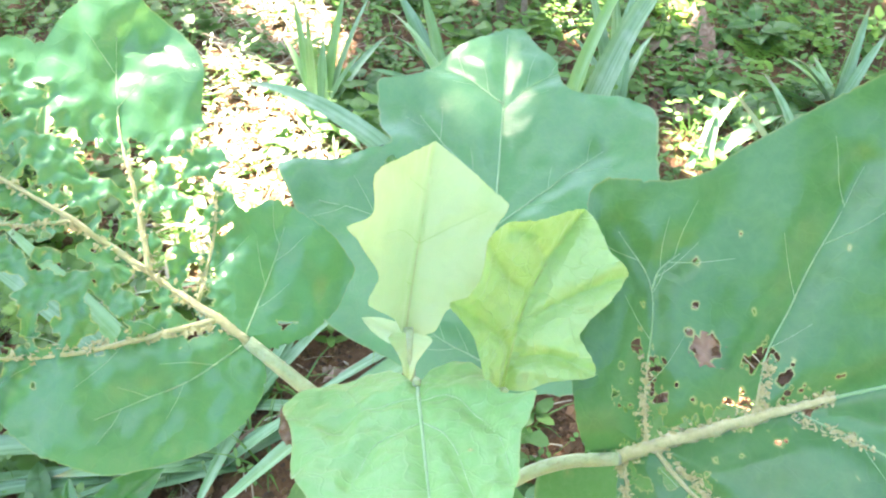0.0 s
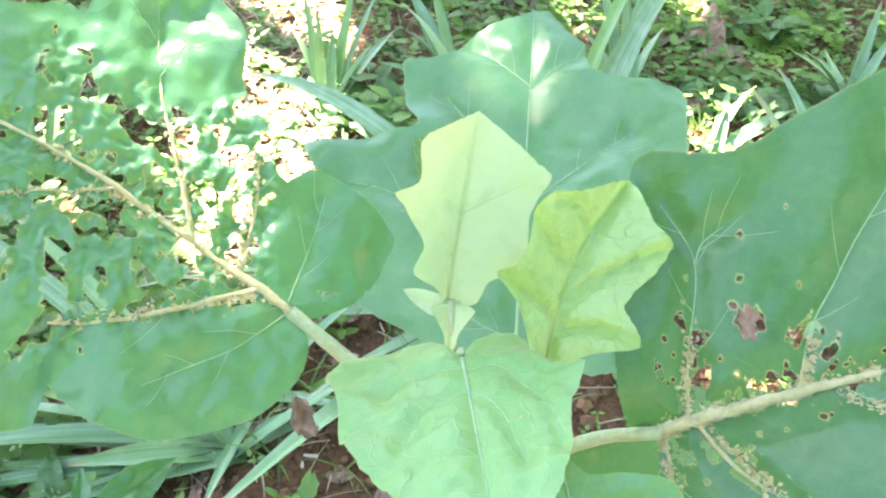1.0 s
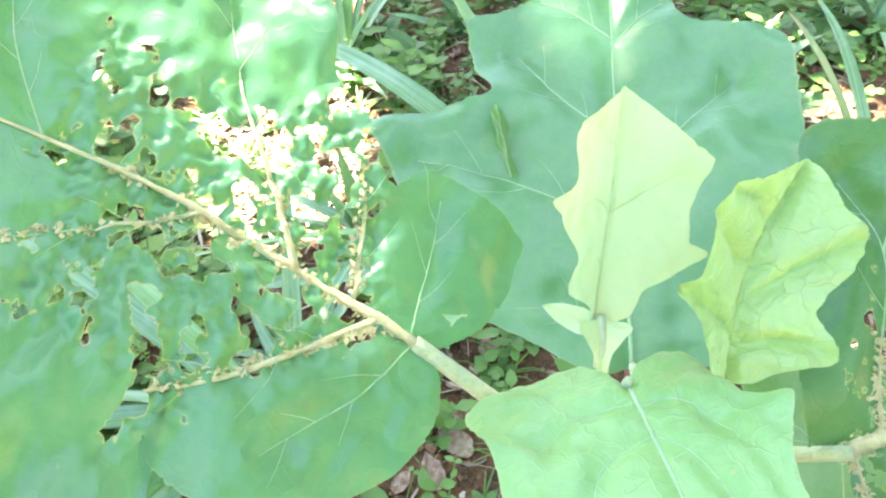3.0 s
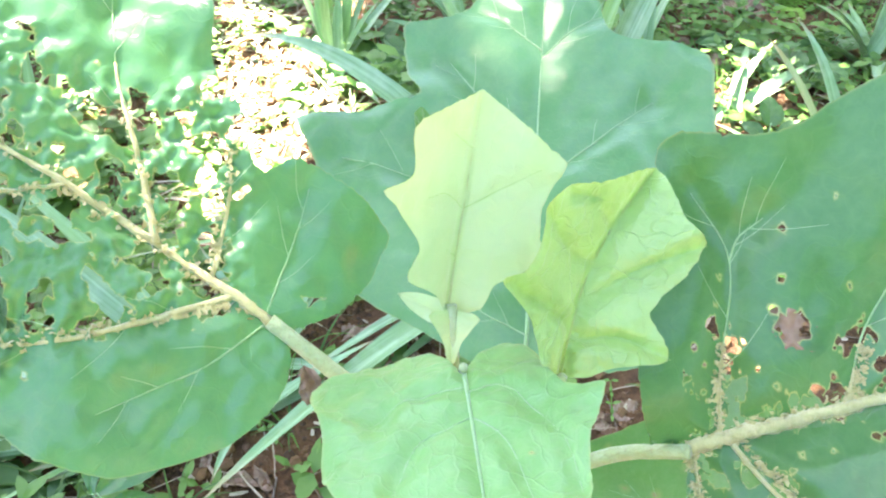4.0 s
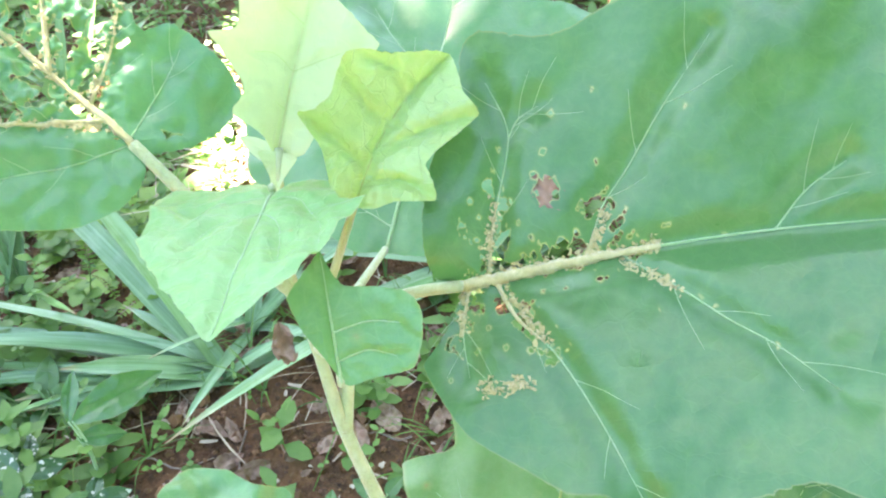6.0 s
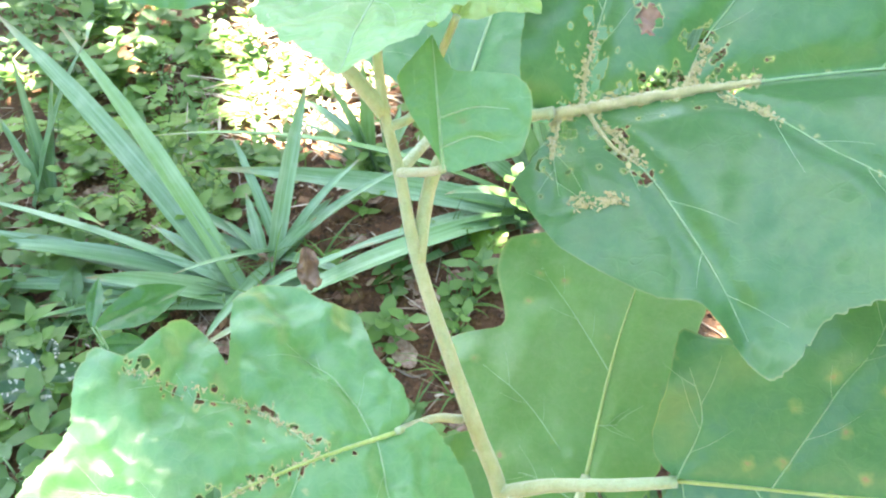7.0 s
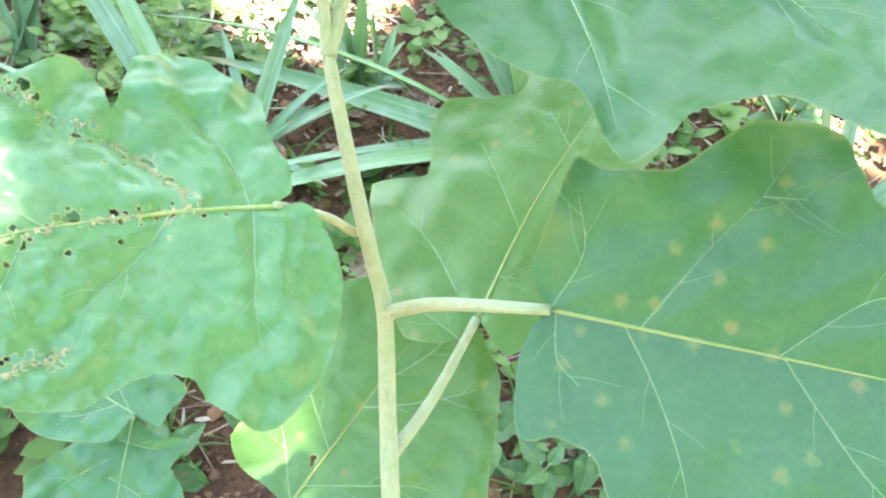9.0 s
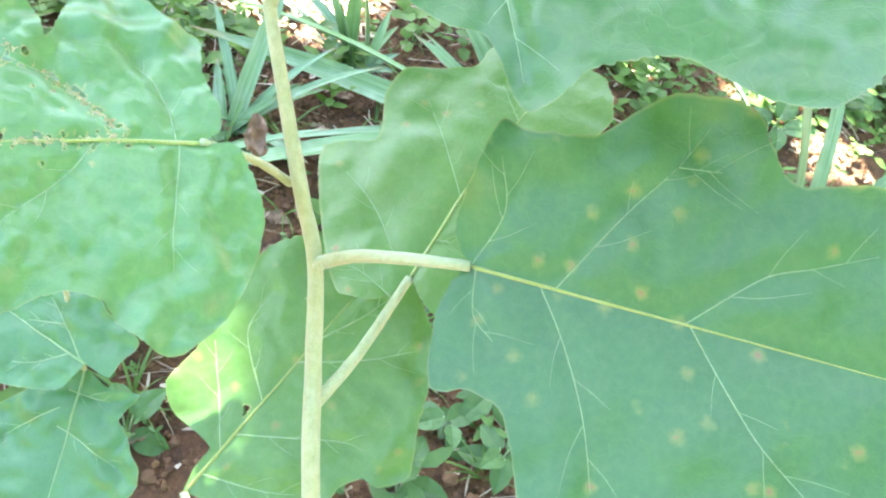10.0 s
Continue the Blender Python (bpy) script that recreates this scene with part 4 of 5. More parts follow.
pineapple((-0.35, 0.85), [(-0.33, 1.04, 0.66, 1.5), (-0.56, 0.90, 0.44, 1.0), (-0.53, 0.85, 0.43, 1.0), (-0.27, 0.98, 0.45, 1.0), (-0.20, 1.03, 0.44, 1.0), (-0.43, 0.94, 0.46, 1.0), (-0.42, 0.83, 0.42, 1.0), (-0.27, 0.87, 0.50, 1.0), (-0.45, 0.87, 0.45, 1.0)], 0.024, 14, 6)
pineapple((-0.34, 1.78), [(-0.31, 1.89, 0.60, 1.0), (-0.19, 1.56, 0.46, 1.2), (-0.45, 1.78, 0.48, 1.2), (-0.38, 1.91, 0.70, 1.0), (-0.25, 1.95, 0.70, 1.0), (-0.18, 1.99, 0.68, 1.0), (-0.15, 2.05, 0.52, 1.0), (-0.33, 1.81, 0.70, 1.0), (-0.42, 1.89, 0.60, 1.0), (-0.48, 1.89, 0.50, 1.0), (-0.20, 1.80, 0.60, 1.0)], 0.034, 15, 0)
pineapple((0.01, 1.95), [(-0.13, 2.13, 0.62, 1.2), (-0.06, 2.10, 0.65, 1.2), (-0.20, 1.89, 0.50, 1.0), (-0.14, 1.99, 0.55, 1.0)], 0.045, 16, 0)
pineapple((0.47, 1.81), [(0.38, 1.94, 0.72, 1.0), (0.44, 1.93, 0.74, 1.0), (0.53, 2.02, 0.70, 1.3), (0.49, 1.90, 0.60, 1.0), (0.61, 2.06, 0.52, 1.0), (0.36, 2.00, 0.55, 1.0)], 0.045, 17, 0)
pineapple((0.63, 1.57), [(0.74, 1.70, 0.50, 1.0), (0.90, 1.74, 0.45, 1.2), (0.80, 1.78, 0.50, 1.0), (0.69, 1.66, 0.52, 1.0), (0.80, 1.64, 0.45, 1.0)], 0.036, 18, 1)
pineapple((1.09, 1.83), [(1.18, 1.90, 0.60, 1.0), (0.84, 1.68, 0.65, 1.0), (1.14, 1.96, 0.65, 1.0), (0.84, 1.84, 0.48, 1.0)], 0.036, 19, 4)
pineapple((-0.82, 0.88), [(-0.84, 0.96, 0.68, 1.0), (-0.81, 0.90, 0.60, 1.0), (-0.78, 0.97, 0.64, 1.0), (-0.90, 0.94, 0.55, 1.0), (-0.77, 0.90, 0.45, 1.0), (-0.72, 1.01, 0.70, 1.0)], 0.022, 20, 2)
pineapple((-0.99, 1.50), [(-1.08, 1.58, 0.60, 1.0), (-0.96, 1.71, 0.60, 1.0), (-0.87, 1.52, 0.50, 1.0), (-1.00, 1.62, 0.65, 1.0)], 0.034, 21, 5)


# ---- low weeds, litter and clods ----
def leaflet(verts, faces, p, d, up, length, width, root=None):
    """A small pointed leaf, folded a little along its middle."""
    side = d.cross(up).normalized()
    n = len(verts)
    verts += [p, p + d * length * 0.35 + side * width * 0.5 + up * width * 0.12, p + d * length * 0.75 + side * width * 0.36, p + d * length,
              p + d * length * 0.75 - side * width * 0.36, p + d * length * 0.35 - side * width * 0.5 + up * width * 0.12, p + d * length * 0.5]
    r = n if root is None else root
    faces += [(r, n + 1, n + 6), (n + 1, n + 2, n + 6), (n + 2, n + 3, n + 6), (n + 3, n + 4, n + 6), (n + 4, n + 5, n + 6), (n + 5, r, n + 6)]


def weed_density(x, y):
    """Thick to the left and behind, thin on the bare soil by the pineapples."""
    d = 0.45 + 0.9 * noise.noise(Vector((x * 1.8 + 4, y * 1.8, 0)))
    if x < -0.42 and y > 0.6:
        d += 0.45
    if y > 1.5:
        d += 0.6
    if x < -0.3 and y < 0.62:
        d += 0.6
    if -0.42 < x < 0.5 and 0.62 < y < 1.3:
        d -= 0.12
    # Thinned along the sunlit lane to keep it bright.
    if abs(x + 0.46 + 0.10 * (y - 1.5)) < 0.19 and y > 1.15:
        d *= 0.35
    return d


def ground_cover():
    """Sprigs with paired leaves on thin stems, and tufts of short grass."""
    rnd = random.Random(5)
    verts, faces = [], []
    for _ in range(10500):
        x, y = rnd.uniform(-2.6, 2.6), rnd.uniform(-1.2, 4.0)
        if math.hypot(x, y - 1.5) > 2.6 + 0.5 * noise.noise(Vector((x, y, 3))):
            continue
        if rnd.random() > weed_density(x, y):
            continue
        p = Vector((x, y, GROUND + ground_height(x, y) - 0.005))
        lean = Vector((rnd.gauss(0, 0.45), rnd.gauss(0, 0.45), 1)).normalized()
        tall, size = rnd.uniform(0.02, 0.14), rnd.choice((0.014, 0.024, 0.036, 0.052)) * rnd.uniform(0.8, 1.2)
        levels = rnd.randint(2, 5)
        turn = rnd.uniform(0, 6.28)
        wide = rnd.uniform(0.35, 0.75)
        last = None
        for k in range(levels + 1):
            q = p + lean * (tall * k / levels)
            n = len(verts)
            verts += [q - Vector((0.0009, 0, 0)), q + Vector((0.0009, 0, 0))]
            if last is not None:
                faces.append((last, last + 1, n + 1, n))
            last = n
            if k:
                turn += 1.6
                for side in (0, 1):
                    a = turn + math.pi * side
                    d = Vector((math.cos(a), math.sin(a), rnd.uniform(-0.2, 0.6))).normalized()
                    up = (Vector((0, 0, 1)) - d * d.z).normalized()
                    leaflet(verts, faces, q, d, up, size * rnd.uniform(0.7, 1.2), size * wide, n + side)
    for _ in range(900):
        x, y = rnd.uniform(-2.0, 2.0), rnd.uniform(0.2, 3.5)
        if rnd.random() > weed_density(x, y) + 0.2:
            continue
        for _ in range(rnd.randint(4, 9)):
            a, long = rnd.uniform(0, 6.28), rnd.uniform(0.05, 0.16)
            d = Vector((math.cos(a), math.sin(a), 0))
            side = d.cross(Vector((0, 0, 1))) * rnd.uniform(0.0012, 0.003)
            n = len(verts)
            for k in range(5):
                t = k / 4
                q = Vector((x, y, GROUND + ground_height(x, y))) + d * (long * t * 0.8) + Vector((0, 0, long * (1.1 * t - 0.75 * t * t)))
                verts += [q - side * (1 - t * 0.9), q + side * (1 - t * 0.9)]
            faces += [(n + 2 * k, n + 2 * k + 1, n + 2 * k + 3, n + 2 * k + 2) for k in range(4)]
    ob = part("ground_cover", mesh_of("ground_cover", verts, faces), MAT_WEED)
    tagged(ob, "low mixed green weeds and grass over the soil", "weeds", kind="stuff")


ground_cover()


def fern(base, fronds, reach, seed):
    """A low feathery weed: arching stalks with paired leaflets."""
    rnd = random.Random(seed)
    thing = tagged(empty("feathery_weed", (*base, GROUND + ground_height(*base))), "low feathery bright green weed growing in the soil", "weed", "feathery weeds")
    for _ in range(fronds):
        a = rnd.uniform(0, 6.28)
        long = reach * rnd.uniform(0.7, 1.2)
        flat = Vector((math.cos(a), math.sin(a), 0))
        verts, faces = [], []
        lift = rnd.uniform(0.5, 1.1)
        across = flat.cross(Vector((0, 0, 1)))
        for i in range(15):
            t = i / 14
            p = flat * (long * t) + Vector((0, 0, long * (lift * t - 0.75 * lift * t * t)))
            n = len(verts)
            verts += [p - across * 0.001, p + across * 0.001]
            if i:
                faces.append((last, last + 1, n + 1, n))
            last = n
            size = 0.2 * long * math.sin(math.pi * (0.12 + 0.8 * t)) + 0.003
            for side in (-1, 1):
                d = (flat * 0.45 + side * across + Vector((0, 0, rnd.uniform(-0.1, 0.25)))).normalized()
                leaflet(verts, faces, p, d, Vector((0, 0, 1)), size, size * 0.5, n + (side + 1) // 2)
        part("frond", mesh_of("frond", verts, faces), MAT_FERN, thing)


def broad_weed(base, leaves, size, seed):
    """A weed with a few broad glossy leaves on short stalks."""
    rnd = random.Random(seed)
    thing = tagged(empty("broad_leaved_weed", (*base, GROUND + ground_height(*base))), "small weed with broad glossy dark green leaves", "weed", "broad-leaved weeds")
    for k in range(leaves):
        a = 6.28 * k / leaves + rnd.uniform(-0.5, 0.5)
        flat = Vector((math.cos(a), math.sin(a), 0))
        foot = flat * size * 0.25 + Vector((0, 0, rnd.uniform(0.02, 0.08)))
        tip = foot + flat * size * rnd.uniform(0.7, 1.2) + Vector((0, 0, rnd.uniform(-0.03, 0.03)))
        shape = [(-4, 10), (8, 24), (30, 33), (60, 27), (85, 12)]
        b = Blade(foot, tip, (rnd.uniform(-0.3, 0.3), rnd.uniform(-0.5, 0.1), 1), shape, shape, (12, 12), 0.25, 0.0, 0.05, seed * 9 + k, None, 0.3)
        leaf = part("leaf", b.mesh(), MAT_BROAD, thing)
        part("stalk", tube("stalk", [(0, 0, -0.01), tuple(foot * 0.6), tuple(foot)], (0.0025, 0.0018, 0.0014), 6, 8), MAT_VEIN, leaf)


def dry_leaf(x, y, size, turn, seed):
    """A curled fallen leaf on the ground."""
    rnd = random.Random(seed)
    z = GROUND + ground_height(x, y) + 0.008
    d = Vector((math.cos(turn), math.sin(turn), rnd.uniform(-0.1, 0.3)))
    shape = [(2, 12), (20, 26), (45, 30), (70, 22), (90, 9)]
    b = Blade((0, 0, 0), d * size, (rnd.uniform(-0.6, 0.6), rnd.uniform(-0.6, 0.3), 1), shape, shape, (rnd.uniform(-10, 50), rnd.uniform(-10, 50)), rnd.uniform(-0.5, 0.8), rnd.uniform(-1, 1), 0.25, seed, None, 0.3)
    ob = part("dry_leaf", b.mesh(), MAT_DRY)
    ob.location = (x, y, z)
    tagged(ob, "curled dry brown fallen leaf on the soil", "leaf", "fallen leaves")


for k, (x, y, n, r) in enumerate([(-0.74, 1.42, 7, 0.117), (-0.85, 1.26, 6, 0.11), (-0.63, 1.20, 6, 0.102), (-1.00, 1.52, 6, 0.131), (-0.54, 0.99, 5, 0.088), (0.39, 2.26, 7, 0.146), (0.56, 2.19, 6, 0.131), (0.70, 2.37, 7, 0.146), (0.22, 2.15, 6, 0.117), (0.96, 2.15, 7, 0.146), (0.04, 0.91, 4, 0.073), (-0.15, 1.74, 5, 0.102), (-0.72, 0.96, 6, 0.102), (-1.19, 1.93, 7, 0.146), (1.19, 2.30, 7, 0.146), (0.04, 2.45, 6, 0.146), (-0.97, 2.23, 7, 0.146), (-0.55, 0.95, 6, 0.1), (-0.62, 1.05, 7, 0.11), (-0.70, 1.15, 7, 0.11), (-0.48, 1.08, 6, 0.09), (-0.60, 1.30, 7, 0.12), (-0.78, 1.02, 6, 0.1), (-0.9, 1.1, 7, 0.12), (0.04, 0.92, 3, 0.06), (0.12, 2.2, 6, 0.12), (0.85, 1.95, 5, 0.1)]):
    fern((x, y), n, r, 70 + k)
for k, (x, y, n, size) in enumerate([(-0.50, 0.42, 4, 0.05), (-0.66, 0.51, 4, 0.055), (-0.71, 0.40, 5, 0.055), (0.21, 0.42, 6, 0.05), (0.26, 0.50, 6, 0.05), (0.30, 0.40, 6, 0.045), (0.15, 0.52, 5, 0.045), (-0.22, 1.89, 6, 0.08), (-0.15, 1.80, 5, 0.07), (0.79, 1.80, 6, 0.08), (0.89, 1.74, 5, 0.09), (0.73, 1.89, 5, 0.08), (0.99, 2.27, 6, 0.09), (0.70, 1.45, 5, 0.08), (1.00, 1.89, 6, 0.08), (-0.79, 0.60, 5, 0.055), (0.0, 0.40, 6, 0.045), (-0.12, 0.45, 5, 0.045), (-0.05, 0.52, 5, 0.04), (0.36, 0.46, 6, 0.05), (-0.35, 0.30, 5, 0.05), (-0.20, 0.25, 5, 0.05), (-0.42, 0.36, 5, 0.05), (-0.55, 0.33, 5, 0.05), (-0.28, 0.38, 5, 0.045), (-0.62, 0.62, 4, 0.05), (0.05, 0.30, 5, 0.05), (0.18, 0.32, 5, 0.05), (0.42, 0.36, 6, 0.05), (-0.10, 0.34, 5, 0.045), (0.28, 0.28, 5, 0.05), (0.12, 0.62, 4, 0.04)]):
    broad_weed((x, y), n, size, 120 + k)
rng = random.Random(21)
for k, (x, y, size) in enumerate([(-0.72, 0.76, 0.09), (-0.64, 0.73, 0.07), (-0.12, 0.90, 0.05), (-0.10, 0.88, 0.04), (-0.02, 0.79, 0.05), (0.48, 2.37, 0.26), (0.75, 2.42, 0.26), (0.76, 2.22, 0.22), (0.90, 2.15, 0.15), (0.50, 1.95, 0.15), (0.47, 2.05, 0.14), (-0.30, 0.61, 0.05), (-0.24, 0.57, 0.06), (-0.33, 0.56, 0.05), (-0.16, 0.75, 0.05), (-0.01, 0.83, 0.05), (-0.19, 1.75, 0.08), (0.62, 1.80, 0.1), (0.02, 0.70, 0.05), (0.10, 0.80, 0.05)]):
    dry_leaf(x, y, size, rng.uniform(0, 6.28), 300 + k)
for k in range(60):
    dry_leaf(rng.uniform(-0.45, 0.45), rng.uniform(0.35, 1.15), rng.uniform(0.025, 0.07), rng.uniform(0, 6.28), 600 + k)
for k in range(150):
    dry_leaf(rng.uniform(-1.0, 1.1), rng.uniform(0.25, 2.5), rng.uniform(0.02, 0.065), rng.uniform(0, 6.28), 400 + k)


def stalk(points, radius, label):
    """A bare upright stalk behind the pineapples."""
    ob = part("dry_stalk", tube("dry_stalk", points, (radius, radius * 0.9, radius * 0.8), 9, 20, 0.08, 3), MAT_BARK)
    tagged(ob, label, "stalk")


stalk([(0.20, 2.41, GROUND - 0.02), (0.18, 2.46, GROUND + 0.3), (0.17, 2.50, GROUND + 0.8)], 0.016, "thin grey-brown woody stalk standing in the weeds")
stalk([(0.26, 2.29, GROUND - 0.02), (0.26, 2.34, GROUND + 0.3), (0.25, 2.38, GROUND + 0.7)], 0.010, "slender pale bare stalk standing in the weeds")


def clods():
    """Crumbs of soil and small stones."""
    rnd = random.Random(8)
    verts, faces = [], []
    for _ in range(16000):
        x, y = rnd.uniform(-0.9, 0.9), rnd.uniform(0.2, 2.0)
        r = rnd.uniform(0.0015, 0.006) * (2.6 if rnd.random() < 0.08 else 1.0)
        c = Vector((x, y, GROUND + ground_height(x, y) + r * 0.3))
        n = len(verts)
        for d in ((1, 0, 0), (-1, 0, 0), (0, 1, 0), (0, -1, 0), (0, 0, 1), (0, 0, -1), (0.6, 0.6, 0.5), (-0.6, 0.55, 0.5), (0.55, -0.6, 0.5), (-0.6, -0.6, 0.45)):
            verts.append(c + Vector(d) * r * rnd.uniform(0.7, 1.25))
        for f in ((4, 6, 7), (4, 7, 9), (4, 9, 8), (4, 8, 6), (6, 0, 2), (6, 2, 7), (7, 2, 1), (7, 1, 9), (9, 1, 3), (9, 3, 8), (8, 3, 0), (8, 0, 6), (5, 2, 0), (5, 1, 2), (5, 3, 1), (5, 0, 3)):
            faces.append(tuple(n + i for i in f))
    ob = part("clods", mesh_of("clods", verts, faces, smooth=False), MAT_CLOD)
    tagged(ob, "crumbs of reddish soil and small stones", "soil crumbs", kind="stuff")


clods()


# ---- unseen tree, added to shade the plot ----
# Crown openings aimed along the sun so flecks land on these spots.
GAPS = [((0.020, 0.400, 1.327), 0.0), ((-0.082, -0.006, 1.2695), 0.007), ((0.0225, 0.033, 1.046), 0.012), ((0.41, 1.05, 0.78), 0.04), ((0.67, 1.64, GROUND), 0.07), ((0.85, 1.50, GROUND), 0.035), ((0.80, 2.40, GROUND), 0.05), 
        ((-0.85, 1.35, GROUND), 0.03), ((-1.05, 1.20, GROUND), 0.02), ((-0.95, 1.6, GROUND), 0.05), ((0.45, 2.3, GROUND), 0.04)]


def unseen_tree():
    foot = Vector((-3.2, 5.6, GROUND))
    tree = tagged(empty("unseen_tree", foot), "unseen tall tree added so its crown shades the garden plot", "tree")
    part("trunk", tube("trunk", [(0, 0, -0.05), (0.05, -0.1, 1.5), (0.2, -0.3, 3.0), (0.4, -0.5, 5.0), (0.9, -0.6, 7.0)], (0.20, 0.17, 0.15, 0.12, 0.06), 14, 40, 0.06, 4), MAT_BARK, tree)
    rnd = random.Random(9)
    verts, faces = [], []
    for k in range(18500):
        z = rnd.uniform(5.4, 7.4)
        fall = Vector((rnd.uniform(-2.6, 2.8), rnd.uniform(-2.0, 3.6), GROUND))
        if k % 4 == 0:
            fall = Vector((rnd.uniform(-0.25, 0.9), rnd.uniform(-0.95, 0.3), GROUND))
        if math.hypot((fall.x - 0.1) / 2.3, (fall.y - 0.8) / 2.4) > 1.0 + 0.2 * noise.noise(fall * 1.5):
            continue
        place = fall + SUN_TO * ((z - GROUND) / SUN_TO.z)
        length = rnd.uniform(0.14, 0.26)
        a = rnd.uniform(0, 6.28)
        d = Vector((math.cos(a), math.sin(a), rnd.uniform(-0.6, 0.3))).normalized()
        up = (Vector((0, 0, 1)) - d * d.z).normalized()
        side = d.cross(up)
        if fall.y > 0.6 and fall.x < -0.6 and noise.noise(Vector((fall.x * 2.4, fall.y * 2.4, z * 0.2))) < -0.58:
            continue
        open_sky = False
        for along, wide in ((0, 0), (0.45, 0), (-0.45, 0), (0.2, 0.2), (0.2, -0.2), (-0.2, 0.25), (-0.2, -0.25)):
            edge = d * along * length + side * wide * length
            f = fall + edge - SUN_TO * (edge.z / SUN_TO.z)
            # A long opening left in the crown for the sunlit lane.
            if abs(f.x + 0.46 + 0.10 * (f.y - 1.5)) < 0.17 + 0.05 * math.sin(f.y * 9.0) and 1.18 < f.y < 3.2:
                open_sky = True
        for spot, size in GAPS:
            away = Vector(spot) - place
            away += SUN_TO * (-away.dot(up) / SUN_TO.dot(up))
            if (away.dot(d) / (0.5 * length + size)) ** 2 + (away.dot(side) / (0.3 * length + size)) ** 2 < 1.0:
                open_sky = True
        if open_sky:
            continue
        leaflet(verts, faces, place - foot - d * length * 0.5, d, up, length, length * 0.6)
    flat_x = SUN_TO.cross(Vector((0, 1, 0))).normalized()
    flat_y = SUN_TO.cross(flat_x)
    for spot, size in GAPS[:3]:   # extra small leaves narrow these gaps to keep their sun flecks small
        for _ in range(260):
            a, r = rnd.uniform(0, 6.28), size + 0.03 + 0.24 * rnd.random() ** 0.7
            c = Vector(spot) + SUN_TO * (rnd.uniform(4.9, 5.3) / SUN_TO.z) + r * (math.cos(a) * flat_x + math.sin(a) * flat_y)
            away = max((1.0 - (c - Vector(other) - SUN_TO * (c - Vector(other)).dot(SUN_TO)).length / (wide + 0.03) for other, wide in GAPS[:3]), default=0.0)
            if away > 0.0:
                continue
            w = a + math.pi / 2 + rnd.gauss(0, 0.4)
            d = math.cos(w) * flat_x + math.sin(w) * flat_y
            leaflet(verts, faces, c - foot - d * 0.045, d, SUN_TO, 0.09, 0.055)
    part("crown", mesh_of("crown", verts, faces), MAT_CANOPY, tree, "dense added crown of broad green leaves with gaps aimed for sun flecks")


unseen_tree()


def unseen_hedge():
    """Dense shrubs and low trees, unseen, added to block skylight: tall on one side, lower on the others."""
    rnd = random.Random(31)
    verts, faces = [], []
    for k in range(16000):
        a = rnd.uniform(0, 6.28)
        r = rnd.uniform(5.6, 7.6)
        tall = 2.4 + 6.6 * max(0.0, math.cos(a + 0.05)) ** 0.8
        z = tall * rnd.random() ** 0.85 + 0.5 * noise.noise(Vector((math.cos(a) * 3, math.sin(a) * 3, 0)))
        d = Vector((rnd.gauss(0, 1), rnd.gauss(0, 1), rnd.gauss(-0.2, 0.6))).normalized()
        up = (Vector((0, 0, 1)) - d * d.z).normalized()
        big = 1.0 + 0.16 * z
        leaflet(verts, faces, Vector((r * math.cos(a), 1.2 + r * math.sin(a), GROUND + z)), d, up, rnd.uniform(0.2, 0.42) * big, rnd.uniform(0.12, 0.22) * big)
    ob = part("unseen_hedge", mesh_of("unseen_hedge", verts, faces), MAT_CANOPY)
    tagged(ob, "unseen dense dark green shrubs and low trees added to block skylight", "shrubs", kind="stuff")


unseen_hedge()


def twig(x, y, long, turn, seed):
    """A thin dry twig lying on the soil."""
    rnd = random.Random(seed)
    d = Vector((math.cos(turn), math.sin(turn), 0))
    pts = [Vector((x, y, 0)) + d * (long * t) + Vector((rnd.gauss(0, 0.006), rnd.gauss(0, 0.006), 0)) for t in (0, 0.33, 0.66, 1)]
    for p in pts:
        p.z = GROUND + ground_height(p.x, p.y) + 0.004
    ob = part("twig", tube("twig", [p - pts[0] for p in pts], (0.0022, 0.0018, 0.001), 6, 10, 0.1, seed), MAT_BARK)
    ob.location = pts[0]
    tagged(ob, "thin dry brown twig lying on the soil", "twig", "fallen twigs")


for k in range(24):
    twig(rng.uniform(-0.8, 0.7), rng.uniform(0.3, 1.7), rng.uniform(0.05, 0.2), rng.uniform(0, 6.28), 500 + k)


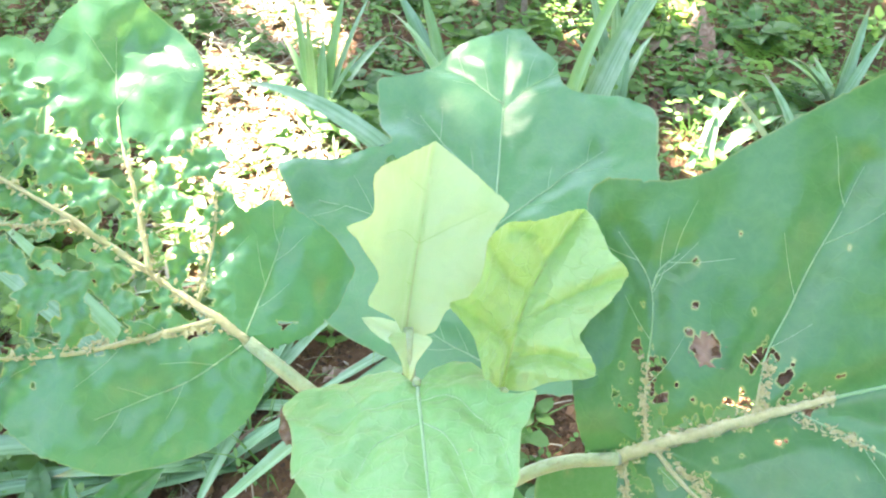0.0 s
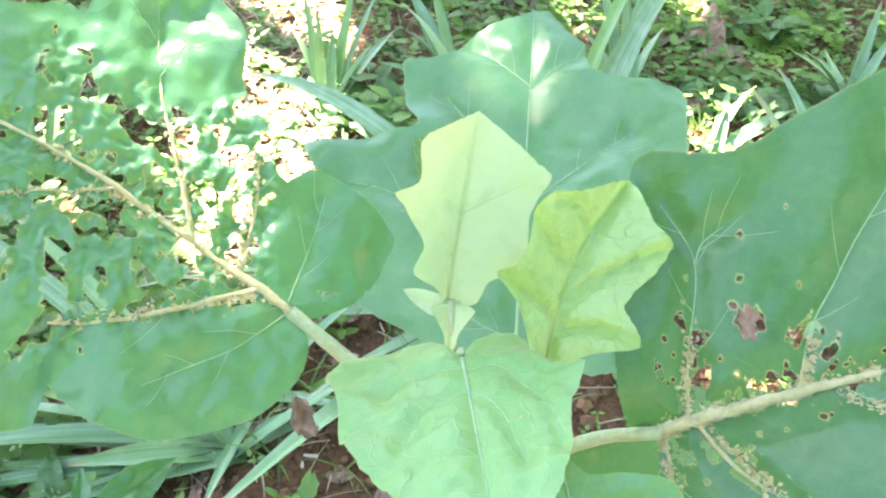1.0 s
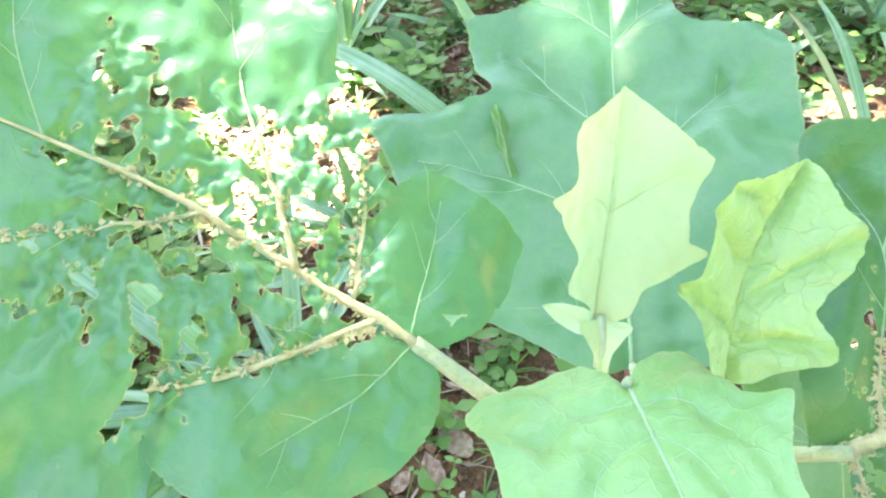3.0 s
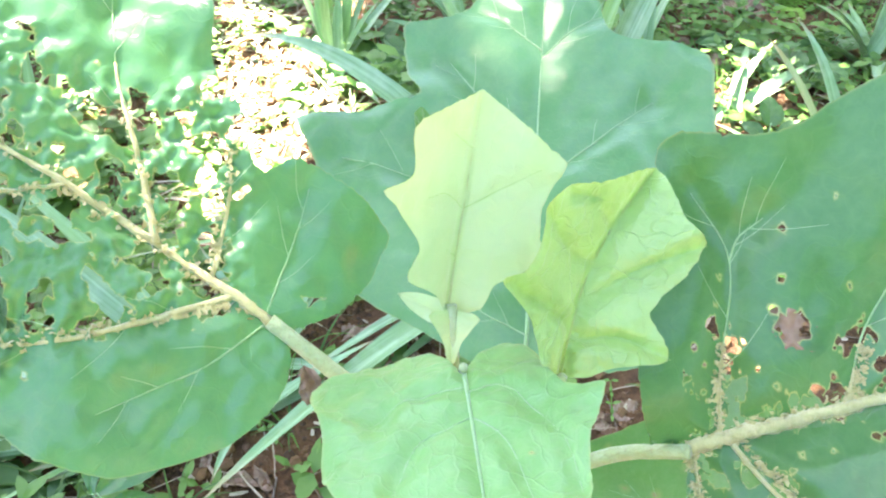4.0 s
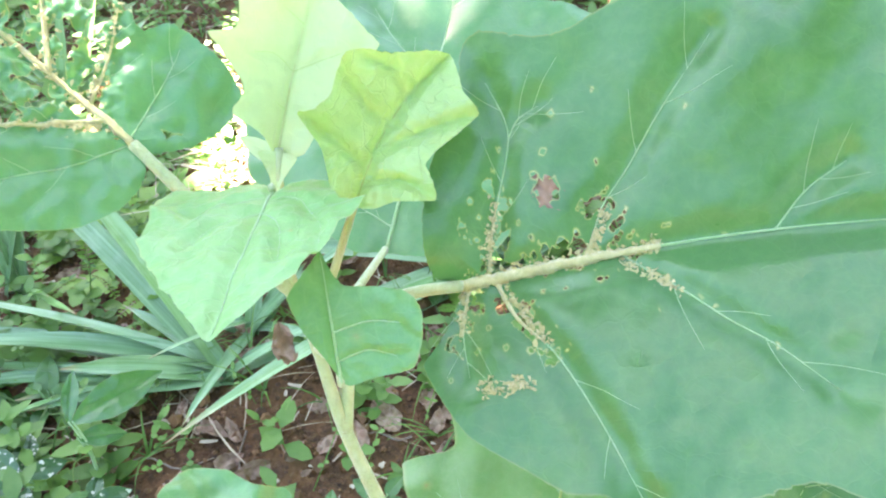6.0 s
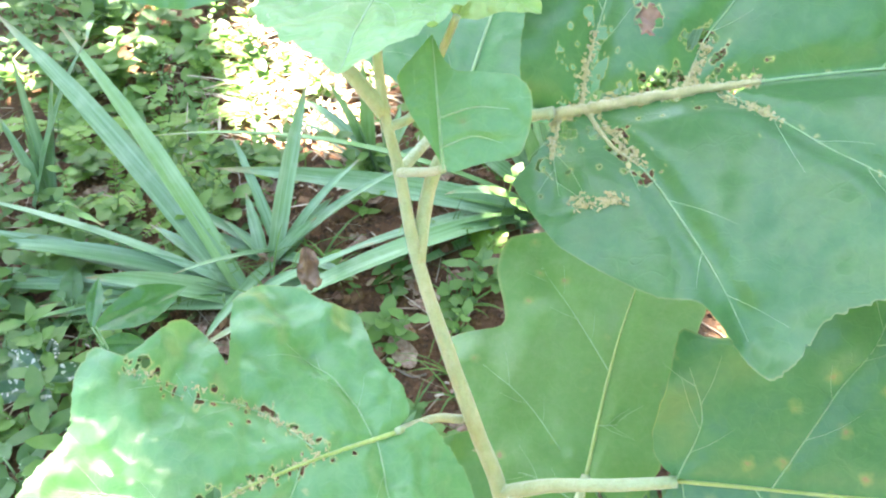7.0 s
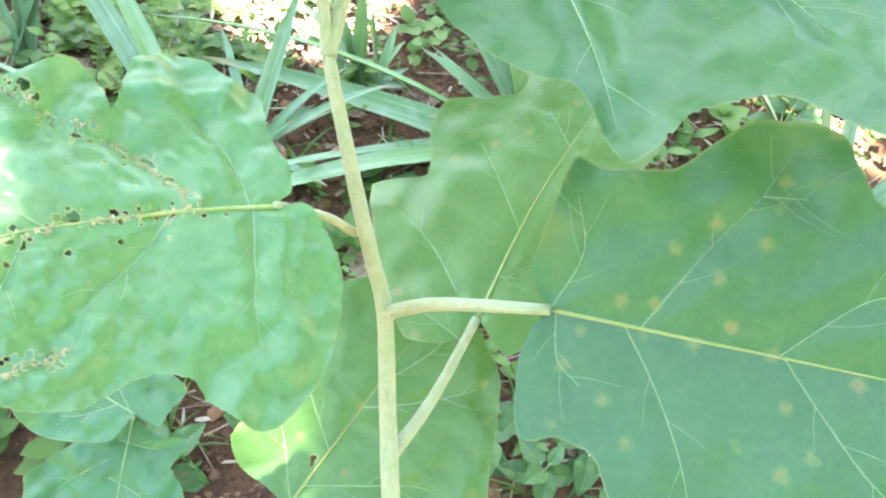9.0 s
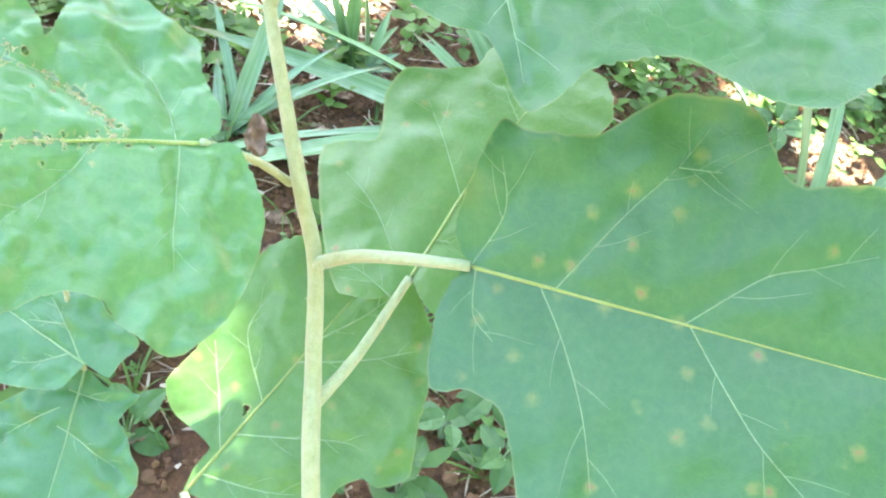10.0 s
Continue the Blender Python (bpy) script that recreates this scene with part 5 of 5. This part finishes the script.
def straw():
    """Pale dry grass stalks and crumbled leaf bits strewn over the soil, thickest along the sunlit lane to whiten it.
    """
    rnd = random.Random(17)
    verts, faces = [], []
    for _ in range(12000):
        x, y = rnd.uniform(-1.2, 1.3), rnd.uniform(0.2, 3.2)
        lane = abs(x + 0.46 + 0.10 * (y - 1.5)) < 0.2 and y > 1.15
        if not lane and rnd.random() < 0.72:
            continue
        low = GROUND + ground_height(x, y) + rnd.uniform(0.002, 0.012)
        a = rnd.uniform(0, 6.28)
        d = Vector((math.cos(a), math.sin(a), rnd.uniform(-0.12, 0.25)))
        side = Vector((-d.y, d.x, rnd.uniform(-0.4, 0.4)))
        if rnd.random() < 0.5:
            long, wide = rnd.uniform(0.03, 0.14), rnd.uniform(0.0008, 0.0022)
        else:
            long, wide = rnd.uniform(0.008, 0.03), rnd.uniform(0.002, 0.005)
        # Larger pale pieces here stand in for sun glare.
        if lane:
            long, wide = long * 1.3, wide * 1.7
        n = len(verts)
        bend = rnd.uniform(-0.2, 0.2)
        for k in range(4):
            t = k / 3
            q = Vector((x, y, low)) + d * (long * t) + side * (bend * long * t * t) + Vector((0, 0, 0.15 * long * t * (1 - t)))
            w = wide * (1.0 - 0.7 * abs(t - 0.4)) * rnd.uniform(0.6, 1.2)
            verts += [q - side * w, q + side * w]
        faces += [(n + 2 * k, n + 2 * k + 1, n + 2 * k + 3, n + 2 * k + 2) for k in range(3)]
    ob = part("straw", mesh_of("straw", verts, faces), MAT_STRAW)
    tagged(ob, "pale dry grass stalks and leaf crumbs over the soil, thickened to whiten the sunlit lane", "litter", kind="stuff")


straw()

# ---- the small shrub with elliptical leaves by the pineapple ----
def glossy_sprig(name, label, base, leaves, material, seed):
    """A thin stem with a few elliptical leaves: place of the foot and tip of each, and its width."""
    thing = tagged(empty(name, base), label, "weed")
    foot = Vector(base)
    for k, (start, tip, wide) in enumerate(leaves):
        start, tip = Vector(start), Vector(tip)
        shape = [(0, 3), (12, wide * 0.5), (35, wide * 0.95), (55, wide), (78, wide * 0.62), (93, wide * 0.2)]
        b = Blade(start - foot, tip - foot, (0.25, -0.45, 1), shape, shape, (14, 14), 0.18, 0.0, 0.04, seed + k, None, 0.5)
        leaf = part("leaf", b.mesh(), material, thing)
        mid = (start - foot) * 0.55 + Vector((0.01, 0, 0.02))
        part("stalk", tube("stalk", [(0, 0, -0.01), tuple(mid), tuple(start - foot)], (0.0024, 0.0018, 0.0012), 6, 10), MAT_VEIN, leaf)


glossy_sprig("glossy_seedling", "seedling with smooth glossy elliptical green leaves beside the pineapple", (-0.49, 0.50, GROUND - 0.01),
             [((-0.50, 0.522, 0.553), (-0.402, 0.622, 0.560), 21), ((-0.50, 0.515, 0.52), (-0.44, 0.545, 0.50), 24), ((-0.51, 0.525, 0.545), (-0.53, 0.60, 0.57), 16)], MAT_GLOSS, 900)
glossy_sprig("spotted_weed", "weed with dark green leaves flecked with white", (-0.58, 0.47, GROUND - 0.01),
             [((-0.575, 0.47, 0.47), (-0.53, 0.51, 0.46), 26), ((-0.59, 0.46, 0.46), (-0.66, 0.43, 0.45), 24), ((-0.585, 0.48, 0.465), (-0.61, 0.55, 0.46), 24), ((-0.57, 0.46, 0.46), (-0.56, 0.40, 0.44), 26), ((-0.58, 0.47, 0.48), (-0.65, 0.50, 0.48), 24)], MAT_FLECK, 920)
glossy_sprig("spotted_weed", "weed with dark green leaves flecked with white", (-0.47, 0.44, GROUND - 0.01),
             [((-0.47, 0.44, 0.46), (-0.42, 0.48, 0.45), 26), ((-0.48, 0.43, 0.45), (-0.53, 0.41, 0.44), 24), ((-0.47, 0.45, 0.455), (-0.48, 0.50, 0.45), 25)], MAT_FLECK, 940)
curl = part("dry_leaf", Blade((0, 0, 0), (0.012, -0.02, -0.075), (0.3, -1, 0.2), [(2, 14), (20, 30), (45, 22), (70, 30), (90, 9)], [(2, 12), (25, 20), (45, 30), (70, 18), (90, 9)], (35, 40), 0.3, 0.4, 0.3, 77, None, 0.3).mesh(), MAT_DRY)
curl.location = (-0.222, 0.662, 0.645)
tagged(curl, "curled dry brown leaf caught on a pineapple leaf", "leaf", "fallen leaves")
